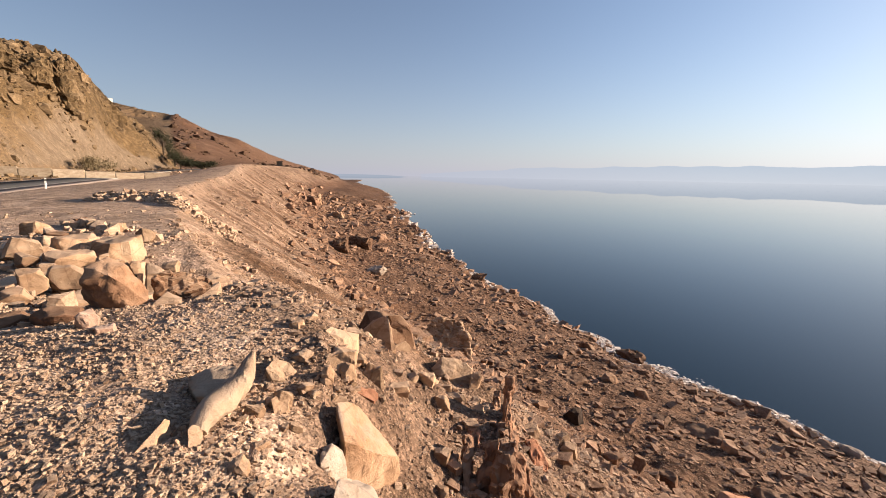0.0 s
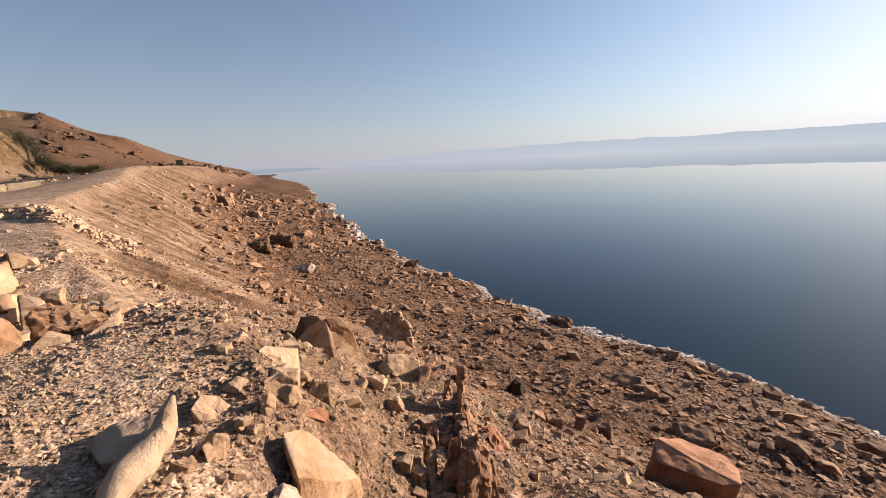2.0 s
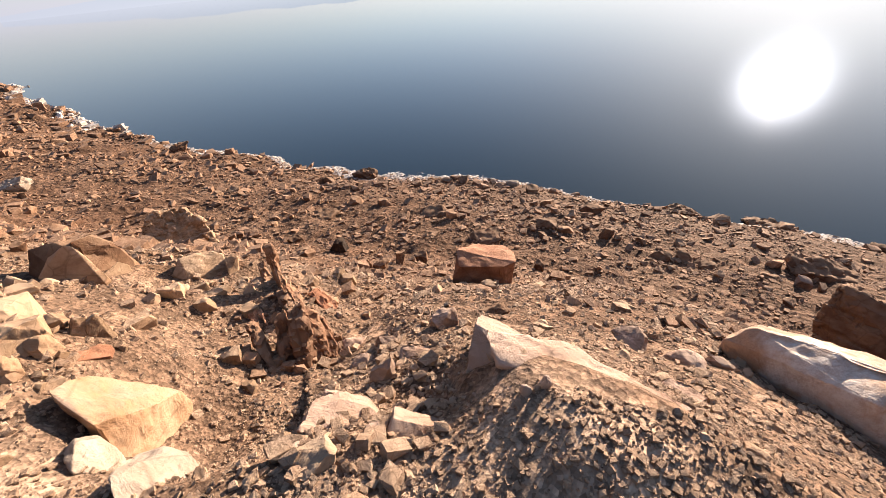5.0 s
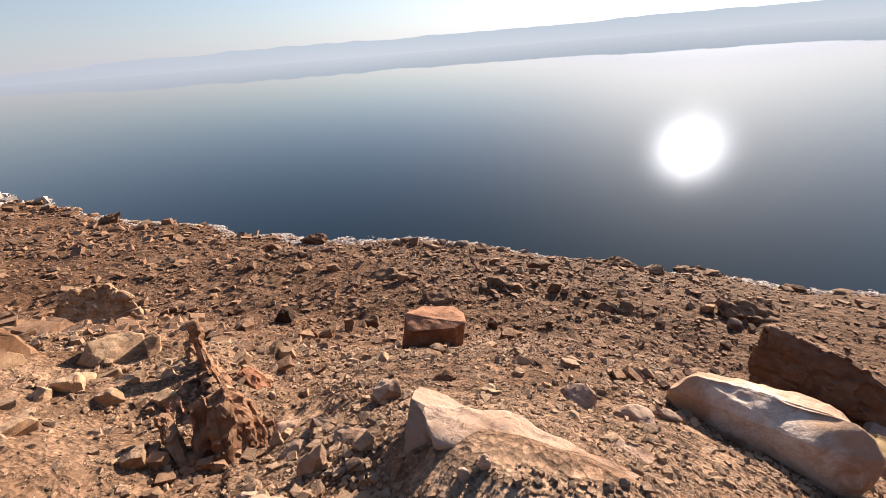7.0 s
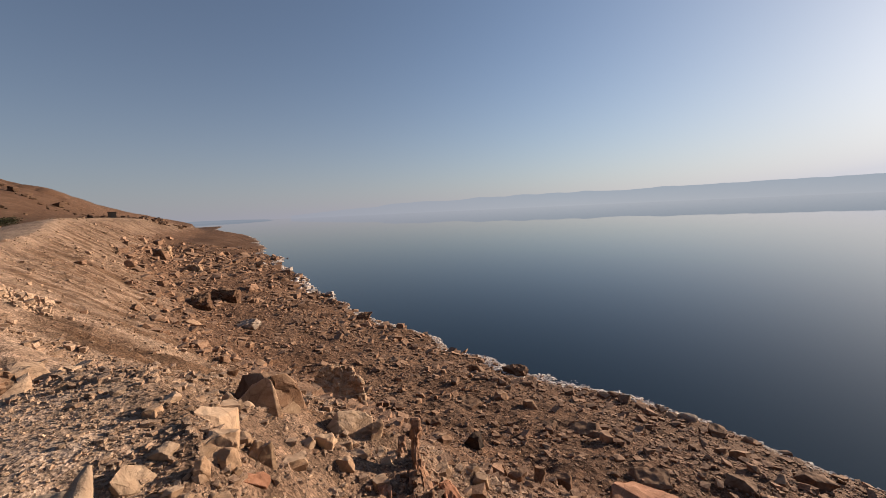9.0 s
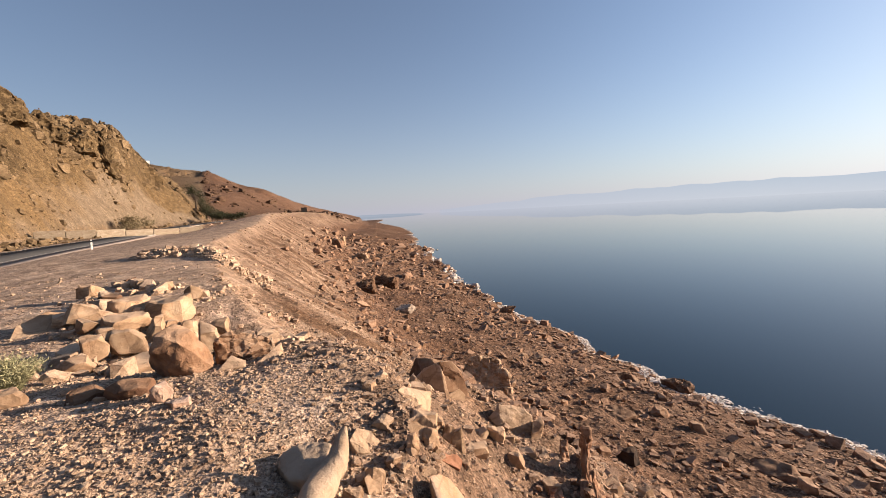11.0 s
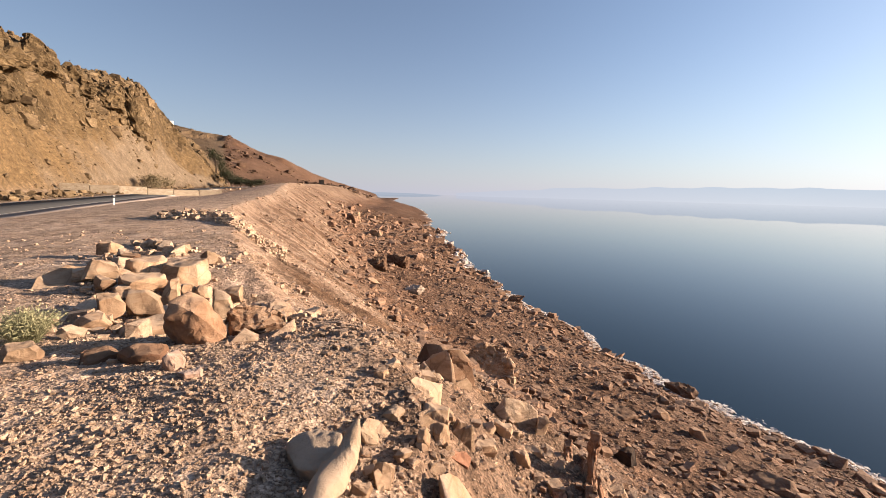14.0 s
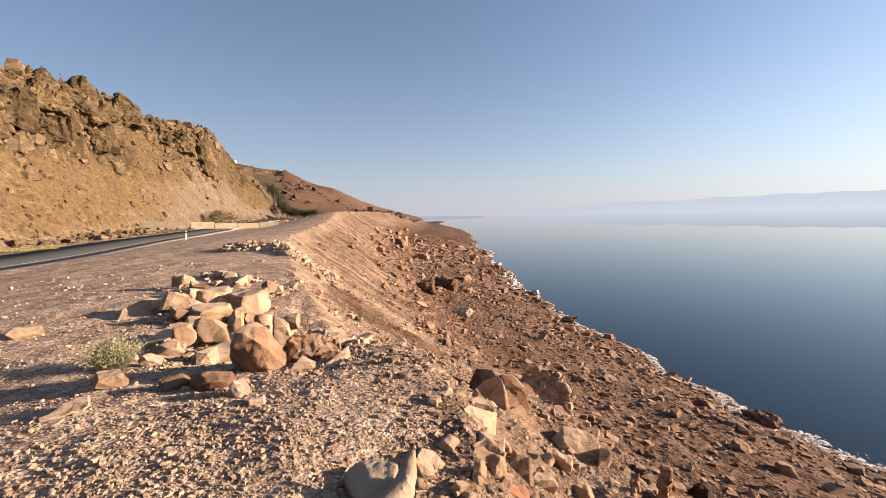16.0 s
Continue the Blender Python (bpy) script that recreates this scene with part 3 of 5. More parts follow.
# ---- stones ----
def lattice3(ix, iy, iz, seed):
    return lattice(ix + 57 * iz, iy - 131 * iz, seed)


def noise3(p, seed=0):
    """Smooth noise in -1..1 for rows of points."""
    i = np.floor(p)
    f = p - i
    f = f * f * (3 - 2 * f)
    total = 0.0
    for a in (0, 1):
        for b in (0, 1):
            for c in (0, 1):
                w = np.abs(1 - a - f[:, 0]) * np.abs(1 - b - f[:, 1]) * np.abs(1 - c - f[:, 2])
                total = total + w * lattice3(i[:, 0] + a, i[:, 1] + b, i[:, 2] + c, seed)
    return 2 * total - 1


BALLS = {}


def ball(detail):
    """Directions and faces of a finely divided ball."""
    if detail not in BALLS:
        bm = bmesh.new()
        bmesh.ops.create_icosphere(bm, subdivisions=detail, radius=1.0)
        BALLS[detail] = (np.array([v.co[:] for v in bm.verts]), [[v.index for v in f.verts] for f in bm.faces])
        bm.free()
    return BALLS[detail]


def stone_points(kind, seed, size, detail, rough=1.0):
    """A stone as rows of points over the ball's faces: 'b' blocky, 'a' angular, 's' slab, 'r' worn round. It stands on z = 0."""
    rng = np.random.default_rng(seed)
    way, faces = ball(detail)
    if kind in "bs":
        d = np.vstack([np.eye(3), -np.eye(3)]) + rng.normal(0, 0.13, (6, 3))
        h = rng.uniform(0.52, 0.66, 6)
        c = rng.choice([-1, 1], (5, 3)) * rng.uniform(0.5, 1.0, (5, 3))
        d, h = np.vstack([d, c]), np.r_[h, rng.uniform(0.66, 0.86, 5)]
    else:
        n = 13 if kind == "a" else 22
        d = rng.normal(0, 1, (n, 3))
        h = rng.uniform(0.5, 0.9, n) if kind == "a" else rng.uniform(0.7, 0.9, n)
        d, h = np.vstack([d, [0, 0, -1]]), np.r_[h, 0.6]
    d = d / np.linalg.norm(d, axis=1)[:, None]
    soft = {"b": 22, "s": 22, "a": 26, "r": 7}[kind]
    reach = np.maximum(way @ d.T, 0) / h
    r = (reach**soft).sum(1) ** (-1 / soft)
    p = way * np.minimum(r, 1.25)[:, None]
    if detail > 1:
        o = rng.uniform(-40, 40, 3)
        k = rough * (0.10 * noise3(p * 2.0 + o, seed) + 0.05 * noise3(p * 5.0 + o, seed) + (0.025 * noise3(p * 13.0 + o, seed) if detail > 2 else 0))
        p = p * (1 + k)[:, None]
    lo, hi = p.min(0), p.max(0)
    p = (p - (lo + hi) / 2) / (hi - lo) * np.array(size)
    p[:, 2] += size[2] / 2
    return p, faces


def finish(bm, name, size, seed, material, bevel=0.035, rough=1.0, angle=30, cell=9):
    """Worn edges, a fine mesh and a rough skin for a cut stone; gives its mesh."""
    big = max(size)
    bmesh.ops.remove_doubles(bm, verts=bm.verts, dist=big * 0.02)
    bmesh.ops.bevel(bm, geom=[e for e in bm.edges if len(e.link_faces) == 2], offset=min(size) * bevel, segments=2, profile=0.6, affect="EDGES", clamp_overlap=True)
    bmesh.ops.triangulate(bm, faces=bm.faces)
    for k in range(4):
        long = [e for e in bm.edges if e.calc_length() > big / cell]
        if not long:
            break
        bmesh.ops.subdivide_edges(bm, edges=long, cuts=1)
        bmesh.ops.triangulate(bm, faces=[f for f in bm.faces if len(f.verts) > 3])
    bm.normal_update()
    p = np.array([v.co[:] for v in bm.verts])
    o = np.random.default_rng(seed).uniform(-40, 40, 3)
    q = p / big
    k = rough * big * (0.045 * noise3(q * 3.0 + o, seed) + 0.024 * noise3(q * 8.0 + o, seed) + 0.013 * noise3(q * 19.0 + o, seed))
    if rough > 1:
        i = np.floor(q * 7.0 + 0.6 * np.stack([noise3(q * 4.0 + o + 9 * a, seed) for a in range(3)], -1) + o)
        j = np.floor(q * 15.0 + o)
        k = 0.6 * k + rough * big * (0.045 * (lattice3(i[:, 0], i[:, 1], i[:, 2], seed) - 0.5) + 0.018 * (lattice3(j[:, 0], j[:, 1], j[:, 2], seed) - 0.5))
    for v, d in zip(bm.verts, k):
        v.co += v.normal * float(d)
    me = bpy.data.meshes.new(name)
    bm.to_mesh(me)
    bm.free()
    me.polygons.foreach_set("use_smooth", np.ones(len(me.polygons), bool))
    me.set_sharp_from_angle(angle=radians(angle))
    me.materials.append(material)
    return me


def stone_mesh(name, kind, seed, size, detail=3, material=None, rough=1.0, angle=30):
    """A broken stone: a block with pieces struck off it; 'r' is a worn round one."""
    if kind == "r":
        p, faces = stone_points(kind, seed, size, 5 if detail > 3 else 4, rough)
        me = bpy.data.meshes.new(name)
        me.from_pydata(p.tolist(), [], faces)
        me.polygons.foreach_set("use_smooth", np.ones(len(faces), bool))
        me.set_sharp_from_angle(angle=radians(angle))
        me.materials.append(material)
        return me
    rng = random.Random(seed)
    bm = bmesh.new()
    bmesh.ops.create_cube(bm, size=1.0)
    for v in bm.verts:
        v.co += Vector((rng.uniform(-0.24, 0.24), rng.uniform(-0.24, 0.24), rng.uniform(-0.2, 0.2)))
    cuts = {"b": 9, "s": 8, "a": 11}[kind]
    for k in range(cuts):
        d = Vector((rng.gauss(0, 1), rng.gauss(0, 1), rng.gauss(0.35 if kind == "a" else 0.1, 0.7))).normalized()
        reach = sum(abs(c) for c in d) * 0.5
        h = reach * (rng.uniform(0.58, 0.82) if kind != "a" else rng.uniform(0.42, 0.72))
        bmesh.ops.bisect_plane(bm, geom=bm.verts[:] + bm.edges[:] + bm.faces[:], plane_co=d * h, plane_no=d, clear_outer=True)
        bmesh.ops.holes_fill(bm, edges=bm.edges)
    lo = [min(v.co[i] for v in bm.verts) for i in range(3)]
    hi = [max(v.co[i] for v in bm.verts) for i in range(3)]
    for v in bm.verts:
        v.co = Vector([(v.co[i] - (lo[i] + hi[i]) / 2) / (hi[i] - lo[i]) * size[i] for i in range(3)])
        v.co.z += size[2] / 2
    return finish(bm, name, size, seed, material, rough=rough, angle=angle, cell=13 if detail > 3 else 8)


def hull(front, deep, down, seed, material, rough, cell, shrink=0.95):
    """A broken stone: the hull of its front corners, the same set back from the path, and a foot in the ground. Gives mesh and middle."""
    pts = [Vector(p) for p in front]
    mid = sum(pts, Vector()) / len(pts)
    away = Vector((mid.x - 0.1, mid.y - 0.1, 0)).normalized() * deep
    low = min(p.z for p in pts) - down
    every = list(pts)
    for p in pts:
        every.append(mid + (p - mid) * shrink + away - Vector((0, 0, 0.6 * deep)))
        if p.z < mid.z:
            every.append(Vector((p.x, p.y, low)) + away * 0.3)
    bm = bmesh.new()
    for p in every:
        bm.verts.new(p - mid)
    out = bmesh.ops.convex_hull(bm, input=bm.verts[:])
    bmesh.ops.delete(bm, geom=list({g for g in out["geom_interior"] + out["geom_unused"] if isinstance(g, bmesh.types.BMVert)}), context="VERTS")
    bmesh.ops.dissolve_limit(bm, angle_limit=radians(10), verts=bm.verts[:], edges=bm.edges[:])
    # chips struck off its corners
    rng = random.Random(seed)
    for k in range(5):
        d = Vector((rng.gauss(0, 1), rng.gauss(0, 1), rng.gauss(0.2, 0.8))).normalized()
        reach = max(v.co.dot(d) for v in bm.verts)
        bmesh.ops.bisect_plane(bm, geom=bm.verts[:] + bm.edges[:] + bm.faces[:], plane_co=d * reach * rng.uniform(0.93, 0.98), plane_no=d, clear_outer=True)
        bmesh.ops.holes_fill(bm, edges=bm.edges)
    size = [max(v.co[i] for v in bm.verts) - min(v.co[i] for v in bm.verts) for i in range(3)]
    return finish(bm, "boulder", size, seed, material, 0.02, rough, 20, cell), mid


def hull_stone(label, front, deep, down, seed, material, rough=0.7, group="", cell=14):
    me, mid = hull(front, deep, down, seed, material, rough, cell)
    ob = new("boulder", me)
    ob.location = mid
    return tagged(ob, label, "boulder", group)


def height_at(x, y):
    return float(land(np.array([x]), np.array([y]))[0][0])


SORTS = {"T": ROCK_TAN, "B": ROCK_BROWN, "R": ROCK_RED, "P": ROCK_PINK, "D": ROCK_DARK, "W": ROCK_WHITE, "Y": ROCK_YELLOW, "O": ROCK_OCHRE, "S": ROCK_STAINED}
WORDS = {"T": "tan limestone", "B": "brown sandstone", "R": "red-brown sandstone", "P": "pinkish limestone", "D": "almost black basalt", "W": "whitish chalky limestone", "Y": "yellow limestone", "O": "ochre limestone", "S": "pinkish limestone"}
FORMS = {"b": "blocky", "a": "jagged", "s": "flat slab-like", "r": "worn rounded"}
count = 0


def boulder(sort, x, y, w, h, lift=0.0, where="", group="", deep=0.75, turn=None, tilt=(0, 0), z=None, seed=None, detail=None, sink=0.18):
    """One boulder on the ground, broad side across the line from the viewpoint."""
    global count
    count += 1
    seed = seed or 100 + count
    rng = random.Random(seed)
    near = math.hypot(x, y)
    detail = detail or (4 if near < 3.5 or w / near > 0.09 else 3)
    size = (w, w * deep, h * (1 + sink))
    ob = new("boulder", stone_mesh("boulder", sort[0], seed, size, 4 if w > 2 else detail, SORTS[sort[1]], 1.4 if w > 2.5 else 1.0))
    base = height_at(x, y) + lift if z is None else z
    rz = math.degrees(-math.atan2(x, y)) + rng.uniform(-25, 25) if turn is None else turn
    a, b = tilt if any(tilt) else (rng.uniform(-9, 9), rng.uniform(-9, 9))
    ob.matrix_world = pose(x, y, base - sink * h, a, b, rz)
    big = "large " if w > 1.2 else "small " if w < 0.2 else ""
    tagged(ob, " ".join(f"{big}{FORMS[sort[0]]} {WORDS[sort[1]]} boulder {where}".split()[:12]), "boulder", group)
    return ob


PILE_ROCKS = [
    ("bT", -8.89, 5.65, 0.53, 0.38, 0.11), ("aB", -9.93, 7.03, 0.48, 0.28, 0),
    ("bT", -8.68, 6.47, 0.76, 0.43, 0), ("bT", -7.9, 5.72, 0.7, 0.3, 0.1), ("bT", -7.84, 6.64, 0.97, 0.51, 0), ("bT", -7.02, 4.59, 0.33, 0.36, 0.15),
    ("aT", -6.84, 4.95, 0.59, 0.37, 0.18), ("aT", -6.75, 4.13, 0.46, 0.17, 0.06), ("aT", -7.1, 5.62, 0.3, 0.43, 0.18), ("bT", -7.12, 6, 0.31, 0.27, 0.16),
    ("aT", -6.9, 6.15, 0.31, 0.26, 0.16), ("sT", -6.14, 4.62, 0.93, 0.21, 0.03), 
    ("aT", -4.63, 5.56, 0.43, 0.33, 0), ("aT", -5.95, 5.61, 0.35, 0.53, 0.2), ("bB", -11.95, 9.08, 0.31, 0.23, 0.03), ("bT", -11.41, 8.99, 0.39, 0.25, 0.01),
]
PILE_SMALL_ROCKS = [
    ("bT", -11.31, 7.52, 0.54, 0.27, 0.13), ("aT", -5.25, 6.23, 0.5, 0.32, 0), ("aT", -8.35, 7.82, 0.5, 0.31, 0), ("aT", -8.18, 5.26, 0.33, 0.24, 0.13),
    ("aT", -4.92, 6.25, 0.32, 0.14, 0), ("aT", -5.7, 6.23, 0.33, 0.2, 0.13), ("aT", -6.52, 6.5, 0.35, 0.27, 0.12), ("sT", -4.54, 6.26, 0.7, 0.07, 0),
    ("aT", -10.18, 8.62, 0.49, 0.25, 0),
]
FOREGROUND_ROCKS = [
    ("aB", -4.44, 2.69, 0.32, 0.1), ("aB", -4.03, 2.79, 0.42, 0.15), ("aP", -3.51, 2.68, 0.17, 0.17), ("sP", -3.19, 2.55, 0.19, 0.07),
    ("sT", -5.23, 2.54, 0.33, 0.16), ("sT", -4.69, 1.94, 0.31, 0.05), ("sT", -10.09, 3.76, 0.5, 0.18), ("aT", -4.56, 3.09, 0.09, 0.05),
]
EDGE_ROCKS = [
    ("bT", -1.28, 3.03, 0.3, 0.12), 
    ("aT", -1.25, 2.73, 0.12, 0.13), ("aT", -1.02, 3.28, 0.13, 0.18),
    ("aT", -1.38, 1.98, 0.13, 0.09), ("aT", -1.18, 2.95, 0.17, 0.13), ("aT", -1.1, 1.5, 0.13, 0.06),
    ("aT", -1.14, 1.71, 0.13, 0.03),
]
SHOULDER_ROCKS = [
    
    ("aT", -0.89, 6.02, 0.29, 0.12), ("aT", -0.85, 4.65, 0.23, 0.16), ("aT", -1, 4.52, 0.17, 0.1), ("aT", -0.64, 4.49, 0.24, 0.11),
    ("sT", -0.94, 3.63, 0.24, 0.09), ("aT", -1.06, 3.28, 0.05, 0.11), ("aT", -1.1, 3.25, 0.16, 0.12), ("aT", -0.38, 3.15, 0.17, 0.1),
    ("aT", -1.32, 2.24, 0.12, 0.15), ("sT", 0.09, 1.31, 0.2, 0.05), ("aT", -0.15, 1.34, 0.07, 0.04),
]
APRON_ROCKS = [
    ("aB", 2.1, 2.82, 0.32, 0.09), ("aP", 1.42, 2.67, 0.27, 0.15), 
    ("aP", 0.58, 2.67, 0.22, 0.04),
    ("aP", 0.83, 2.74, 0.2, 0.11), ("aP", 0.9, 2.18, 0.25, 0.04), ("aP", 0.35, 1.37, 0.09, 0.04), ("rP", 1.11, 1.06, 0.06, 0.08),
    ("rP", 1.02, 1.07, 0.06, 0.06), ("aP", 0.23, 2.1, 0.15, 0.07), ("aP", 0.62, 3.2, 0.28, 0.07), ("aP", 0.61, 2.07, 0.19, 0.17),
]
RIGHT_ROCKS = [
    ("rP", 3.07, 1.3, 0.38, 0.12), ("aP", 3.35, 1.16, 0.23, 0.1), ("sP", 2.94, 1.75, 0.37, 0.14), ("sP", 2.18, 0.91, 0.26, 0.04),
    ("sY", 5.2, -0.24, 0.79, 0.2), ("sP", 9.27, -0.59, 0.96, 0.15), ("sP", 8.48, -1.1, 0.81, 0.19), ("bP", 21.67, 4.94, 0.67, 0.75),
    ("sB", 24.31, 5.06, 3.06, 0.45), ("aB", 18.8, 10.42, 1.2, 0.48), ("aB", 19.55, 9.43, 1.15, 0.33), ("sB", 19.64, 8.21, 0.95, 0.27),
    ("sB", 21.04, 6.05, 0.92, 0.19),
]
SLOPE_ROCKS = [
    ("bD", 3.5, 19.24, 0.94, 0.68), 
    ("aB", 1.68, 22.93, 0.88, 0.51), ("aB", 2.66, 9, 0.47, 0.38),
    ("aB", 4.18, 11.65, 0.42, 0.47), ("aB", 6.29, 14.65, 0.68, 0.61), ("aB", 2.3, 9.07, 0.39, 0.31), ("aB", 0.94, 9.3, 0.44, 0.18),
    ("aB", 11.65, 12.24, 0.7, 0.56),
]
BENCH_ROCKS = [
    ("aB", 22.15, 18.1, 1.82, 0.65), ("sB", 11.14, 22.95, 2.15, 0.29), ("aB", 15.98, 16.4, 1.35, 0.44), ("aB", 18.38, 13.8, 0.88, 0.66),
    ("aB", 11.45, 16.72, 1.95, 0.39), ("aB", 9.07, 23.66, 1.15, 0.27), ("aB", 4.32, 27.24, 2.26, 0.2),
]
SHORE_ROCKS = [
    ("aB", 32.06, 16.83, 2.74, 0.69), ("aB", 36.19, 12.20, 3.46, 0.45), ("aB", 13.04, 44.45, 3.08, 1.11), ("aB", -6.23, 70.85, 2.68, 1.18),
    ("aB", 38.91, 5.57, 1.55, 0.47), ("aW", 24.21, 30.31, 1.3, 0.49), ("rB", 41.22, 2.78, 2.03, 0.21),
]
FAR_ROCKS = [
    ("sW", -17.03, 46.31, 2.6, 0.8), ("aB", -25.86, 54.73, 2.98, 1.91), ("aB", -26.61, 63.95, 3.89, 1.94), ("aB", -55.28, 100.92, 2.42, 2.31),
    ("aT", -64.81, 121.46, 2.7, 3.36), ("aT", -48.24, 101.09, 3.93, 1.95),
]
for rows, where, group in ((PILE_ROCKS, "in a heap on the gravel", "boulders heaped on the lay-by"), (PILE_SMALL_ROCKS, "at the edge of a heap", "boulders heaped on the lay-by"),
                           (FOREGROUND_ROCKS, "half sunk in gravel", "stones in the gravel"), (EDGE_ROCKS, "on the gravel at the slope's edge", "stones on the edge"),
                           (SHOULDER_ROCKS, "on the shoulder above the gully", "stones on the edge"), (APRON_ROCKS, "among rubble at the edge", "pinkish stones at the edge"),
                           (RIGHT_ROCKS, "on the slope to the lake", "stones on the slope"), (SLOPE_ROCKS, "on the scree slope", "stones on the slope"),
                           (BENCH_ROCKS, "on the brown bench above the lake", "stones on the bench"), (SHORE_ROCKS, "at the waterline", "rocks on the shore"), (FAR_ROCKS, "on the far scree", "rocks on the far slope")):
    for row in rows:
        boulder(*row, where=where, group=group, sink=0.45 if rows in (APRON_ROCKS, SHOULDER_ROCKS, RIGHT_ROCKS, EDGE_ROCKS) else 0.2)

# single boulders with a shape of their own
hull_stone("ochre limestone block with a smooth pale top on the slope", [(-1.05, 2.48, 18.28), (-0.97, 2.69, 18.12), (-0.80, 2.70, 17.91), (-0.61, 2.64, 17.75), (-0.70, 2.37, 17.97), (-0.87, 2.22, 18.15), (-0.86, 2.15, 17.94), (-0.81, 2.25, 17.82), (-0.67, 2.52, 17.64)], 0.04, 0.15, 43, ROCK_OCHRE, 0.8, "", 28)
hull_stone("chalky white boulder below the ochre block", [(-0.94, 2.05, 18.21), (-0.89, 2.07, 18.22), (-0.84, 2.10, 18.15), (-0.80, 2.08, 18.05), (-0.80, 2.03, 18.03), (-0.83, 1.96, 18.08), (-0.89, 1.92, 18.20)], 0.12, 0.12, 44, ROCK_WHITE, 1.0, "", 14)
hull_stone("flat chalky white boulder set in gravel", [(-0.61, 1.58, 18.41), (-0.63, 1.75, 18.30), (-0.52, 1.81, 18.19), (-0.43, 1.75, 18.14), (-0.41, 1.60, 18.15), (-0.48, 1.53, 18.24), (-0.60, 1.50, 18.38)], 0.07, 0.15, 45, ROCK_WHITE, 0.8, "", 14)
hull_stone("wedge of tan limestone with a broken lit face, standing in gravel", [(-1.60, 1.36, 18.55), (-1.60, 1.58, 18.63), (-1.60, 1.61, 18.60), (-1.55, 1.55, 18.45), (-1.55, 1.42, 18.52)], 0.17, 0.12, 46, ROCK_TAN, 0.35, "", 14)
hull_stone("small tan post-like stone standing in gravel", [(-1.44, 1.56, 18.60), (-1.44, 1.59, 18.61), (-1.41, 1.62, 18.58), (-1.36, 1.57, 18.50), (-1.39, 1.50, 18.54)], 0.08, 0.08, 48, ROCK_TAN, 0.5, "", 14)
# shade put into the colour: this piece is brown, the wedge beside it tan
hull_stone("blocky brown boulder, shaded side of a fractured block", [(-2.85, 7.06, 16.90), (-2.70, 7.23, 17.21), (-2.38, 7.14, 17.25), (-2.07, 7.35, 17.14), (-2.15, 6.91, 17.12), (-2.34, 6.70, 16.96), (-2.69, 6.91, 16.89)], 0.5, 0.4, 11, ROCK_BROWN, 0.5, "pieces of the fractured block", 16)
hull_stone("wedge of tan limestone leaning in a fractured block", [(-2.15, 6.74, 17.34), (-2.08, 6.71, 17.30), (-1.85, 6.47, 16.83), (-1.91, 6.40, 16.80), (-2.13, 6.54, 16.81), (-2.66, 6.81, 16.96), (-2.43, 6.85, 17.19)], 0.1, 0.3, 17, ROCK_TAN, 0.35, "pieces of the fractured block", 16)
hull_stone("large brown boulder at the back of a fractured block", [(-2.17, 7.00, 17.26), (-1.98, 7.17, 17.20), (-1.75, 7.13, 16.90), (-1.65, 7.11, 16.61), (-1.69, 6.94, 16.38), (-2.02, 6.79, 16.74), (-2.15, 6.90, 17.09)], 0.55, 0.4, 23, ROCK_RUSSET, 1.0, "pieces of the fractured block", 16)
hull_stone("small tan boulder at the foot of a fractured block", [(-1.94, 6.60, 16.82), (-1.77, 6.82, 16.84), (-1.69, 6.84, 16.72), (-1.65, 6.70, 16.50), (-1.84, 6.53, 16.65), (-1.93, 6.50, 16.77)], 0.25, 0.25, 31, ROCK_TAN, 0.5, "pieces of the fractured block", 14)
hull_stone("worn tan boulder perched above the gully", [(-1.24, 6.65, 16.42), (-1.06, 6.80, 16.59), (-0.73, 6.97, 16.50), (-0.50, 6.94, 16.35), (-0.49, 6.77, 16.21), (-0.56, 6.65, 16.10), (-1.03, 6.53, 16.31)], 0.45, 0.25, 37, ROCK_TAN, 0.8, "stones on the edge", 16)
hull_stone("small tan stone leaning on a boulder above the gully", [(-0.48, 6.72, 16.39), (-0.35, 6.79, 16.40), (-0.30, 6.74, 16.33), (-0.37, 6.62, 16.09), (-0.52, 6.55, 16.14)], 0.18, 0.15, 41, ROCK_TAN, 0.5, "stones on the edge", 14)
hull_stone("large weathered tan rock breaking up on the scree", [(-4.66, 20.46, 11.46), (-4.07, 20.84, 12.01), (-3.39, 21.21, 12.07), (-2.67, 21.16, 11.78), (-2.17, 20.90, 10.93), (-1.99, 20.60, 9.98), (-2.77, 20.42, 9.90), (-3.60, 20.36, 10.55)], 1.2, 0.8, 83, ROCK_TAN, 1.7, "stones on the slope", 34)
hull_stone("large red-brown block with a slanting top on the scree", [(3.53, 6.17, 15.17), (4.25, 6.63, 14.76), (4.71, 6.16, 14.76), (4.67, 5.70, 14.84), (4.40, 5.31, 14.95), (4.20, 5.31, 14.63), (3.41, 5.74, 14.54), (3.23, 5.90, 14.65), (3.33, 5.79, 15.01), (4.12, 5.32, 14.95)], 0.13, 0.6, 81, ROCK_RED, 0.6, "stones on the slope", 18)
hull_stone("large pinkish limestone slab with a steep broken face", [(1.12, 1.64, 18.20), (1.01, 1.56, 18.07), (0.86, 1.38, 17.81), (0.93, 1.30, 17.81), (1.13, 1.36, 18.14), (1.29, 1.28, 18.14), (1.32, 1.53, 18.01), (1.25, 1.65, 18.01)], 0.25, 0.2, 53, ROCK_PINK, 0.6, "", 30)
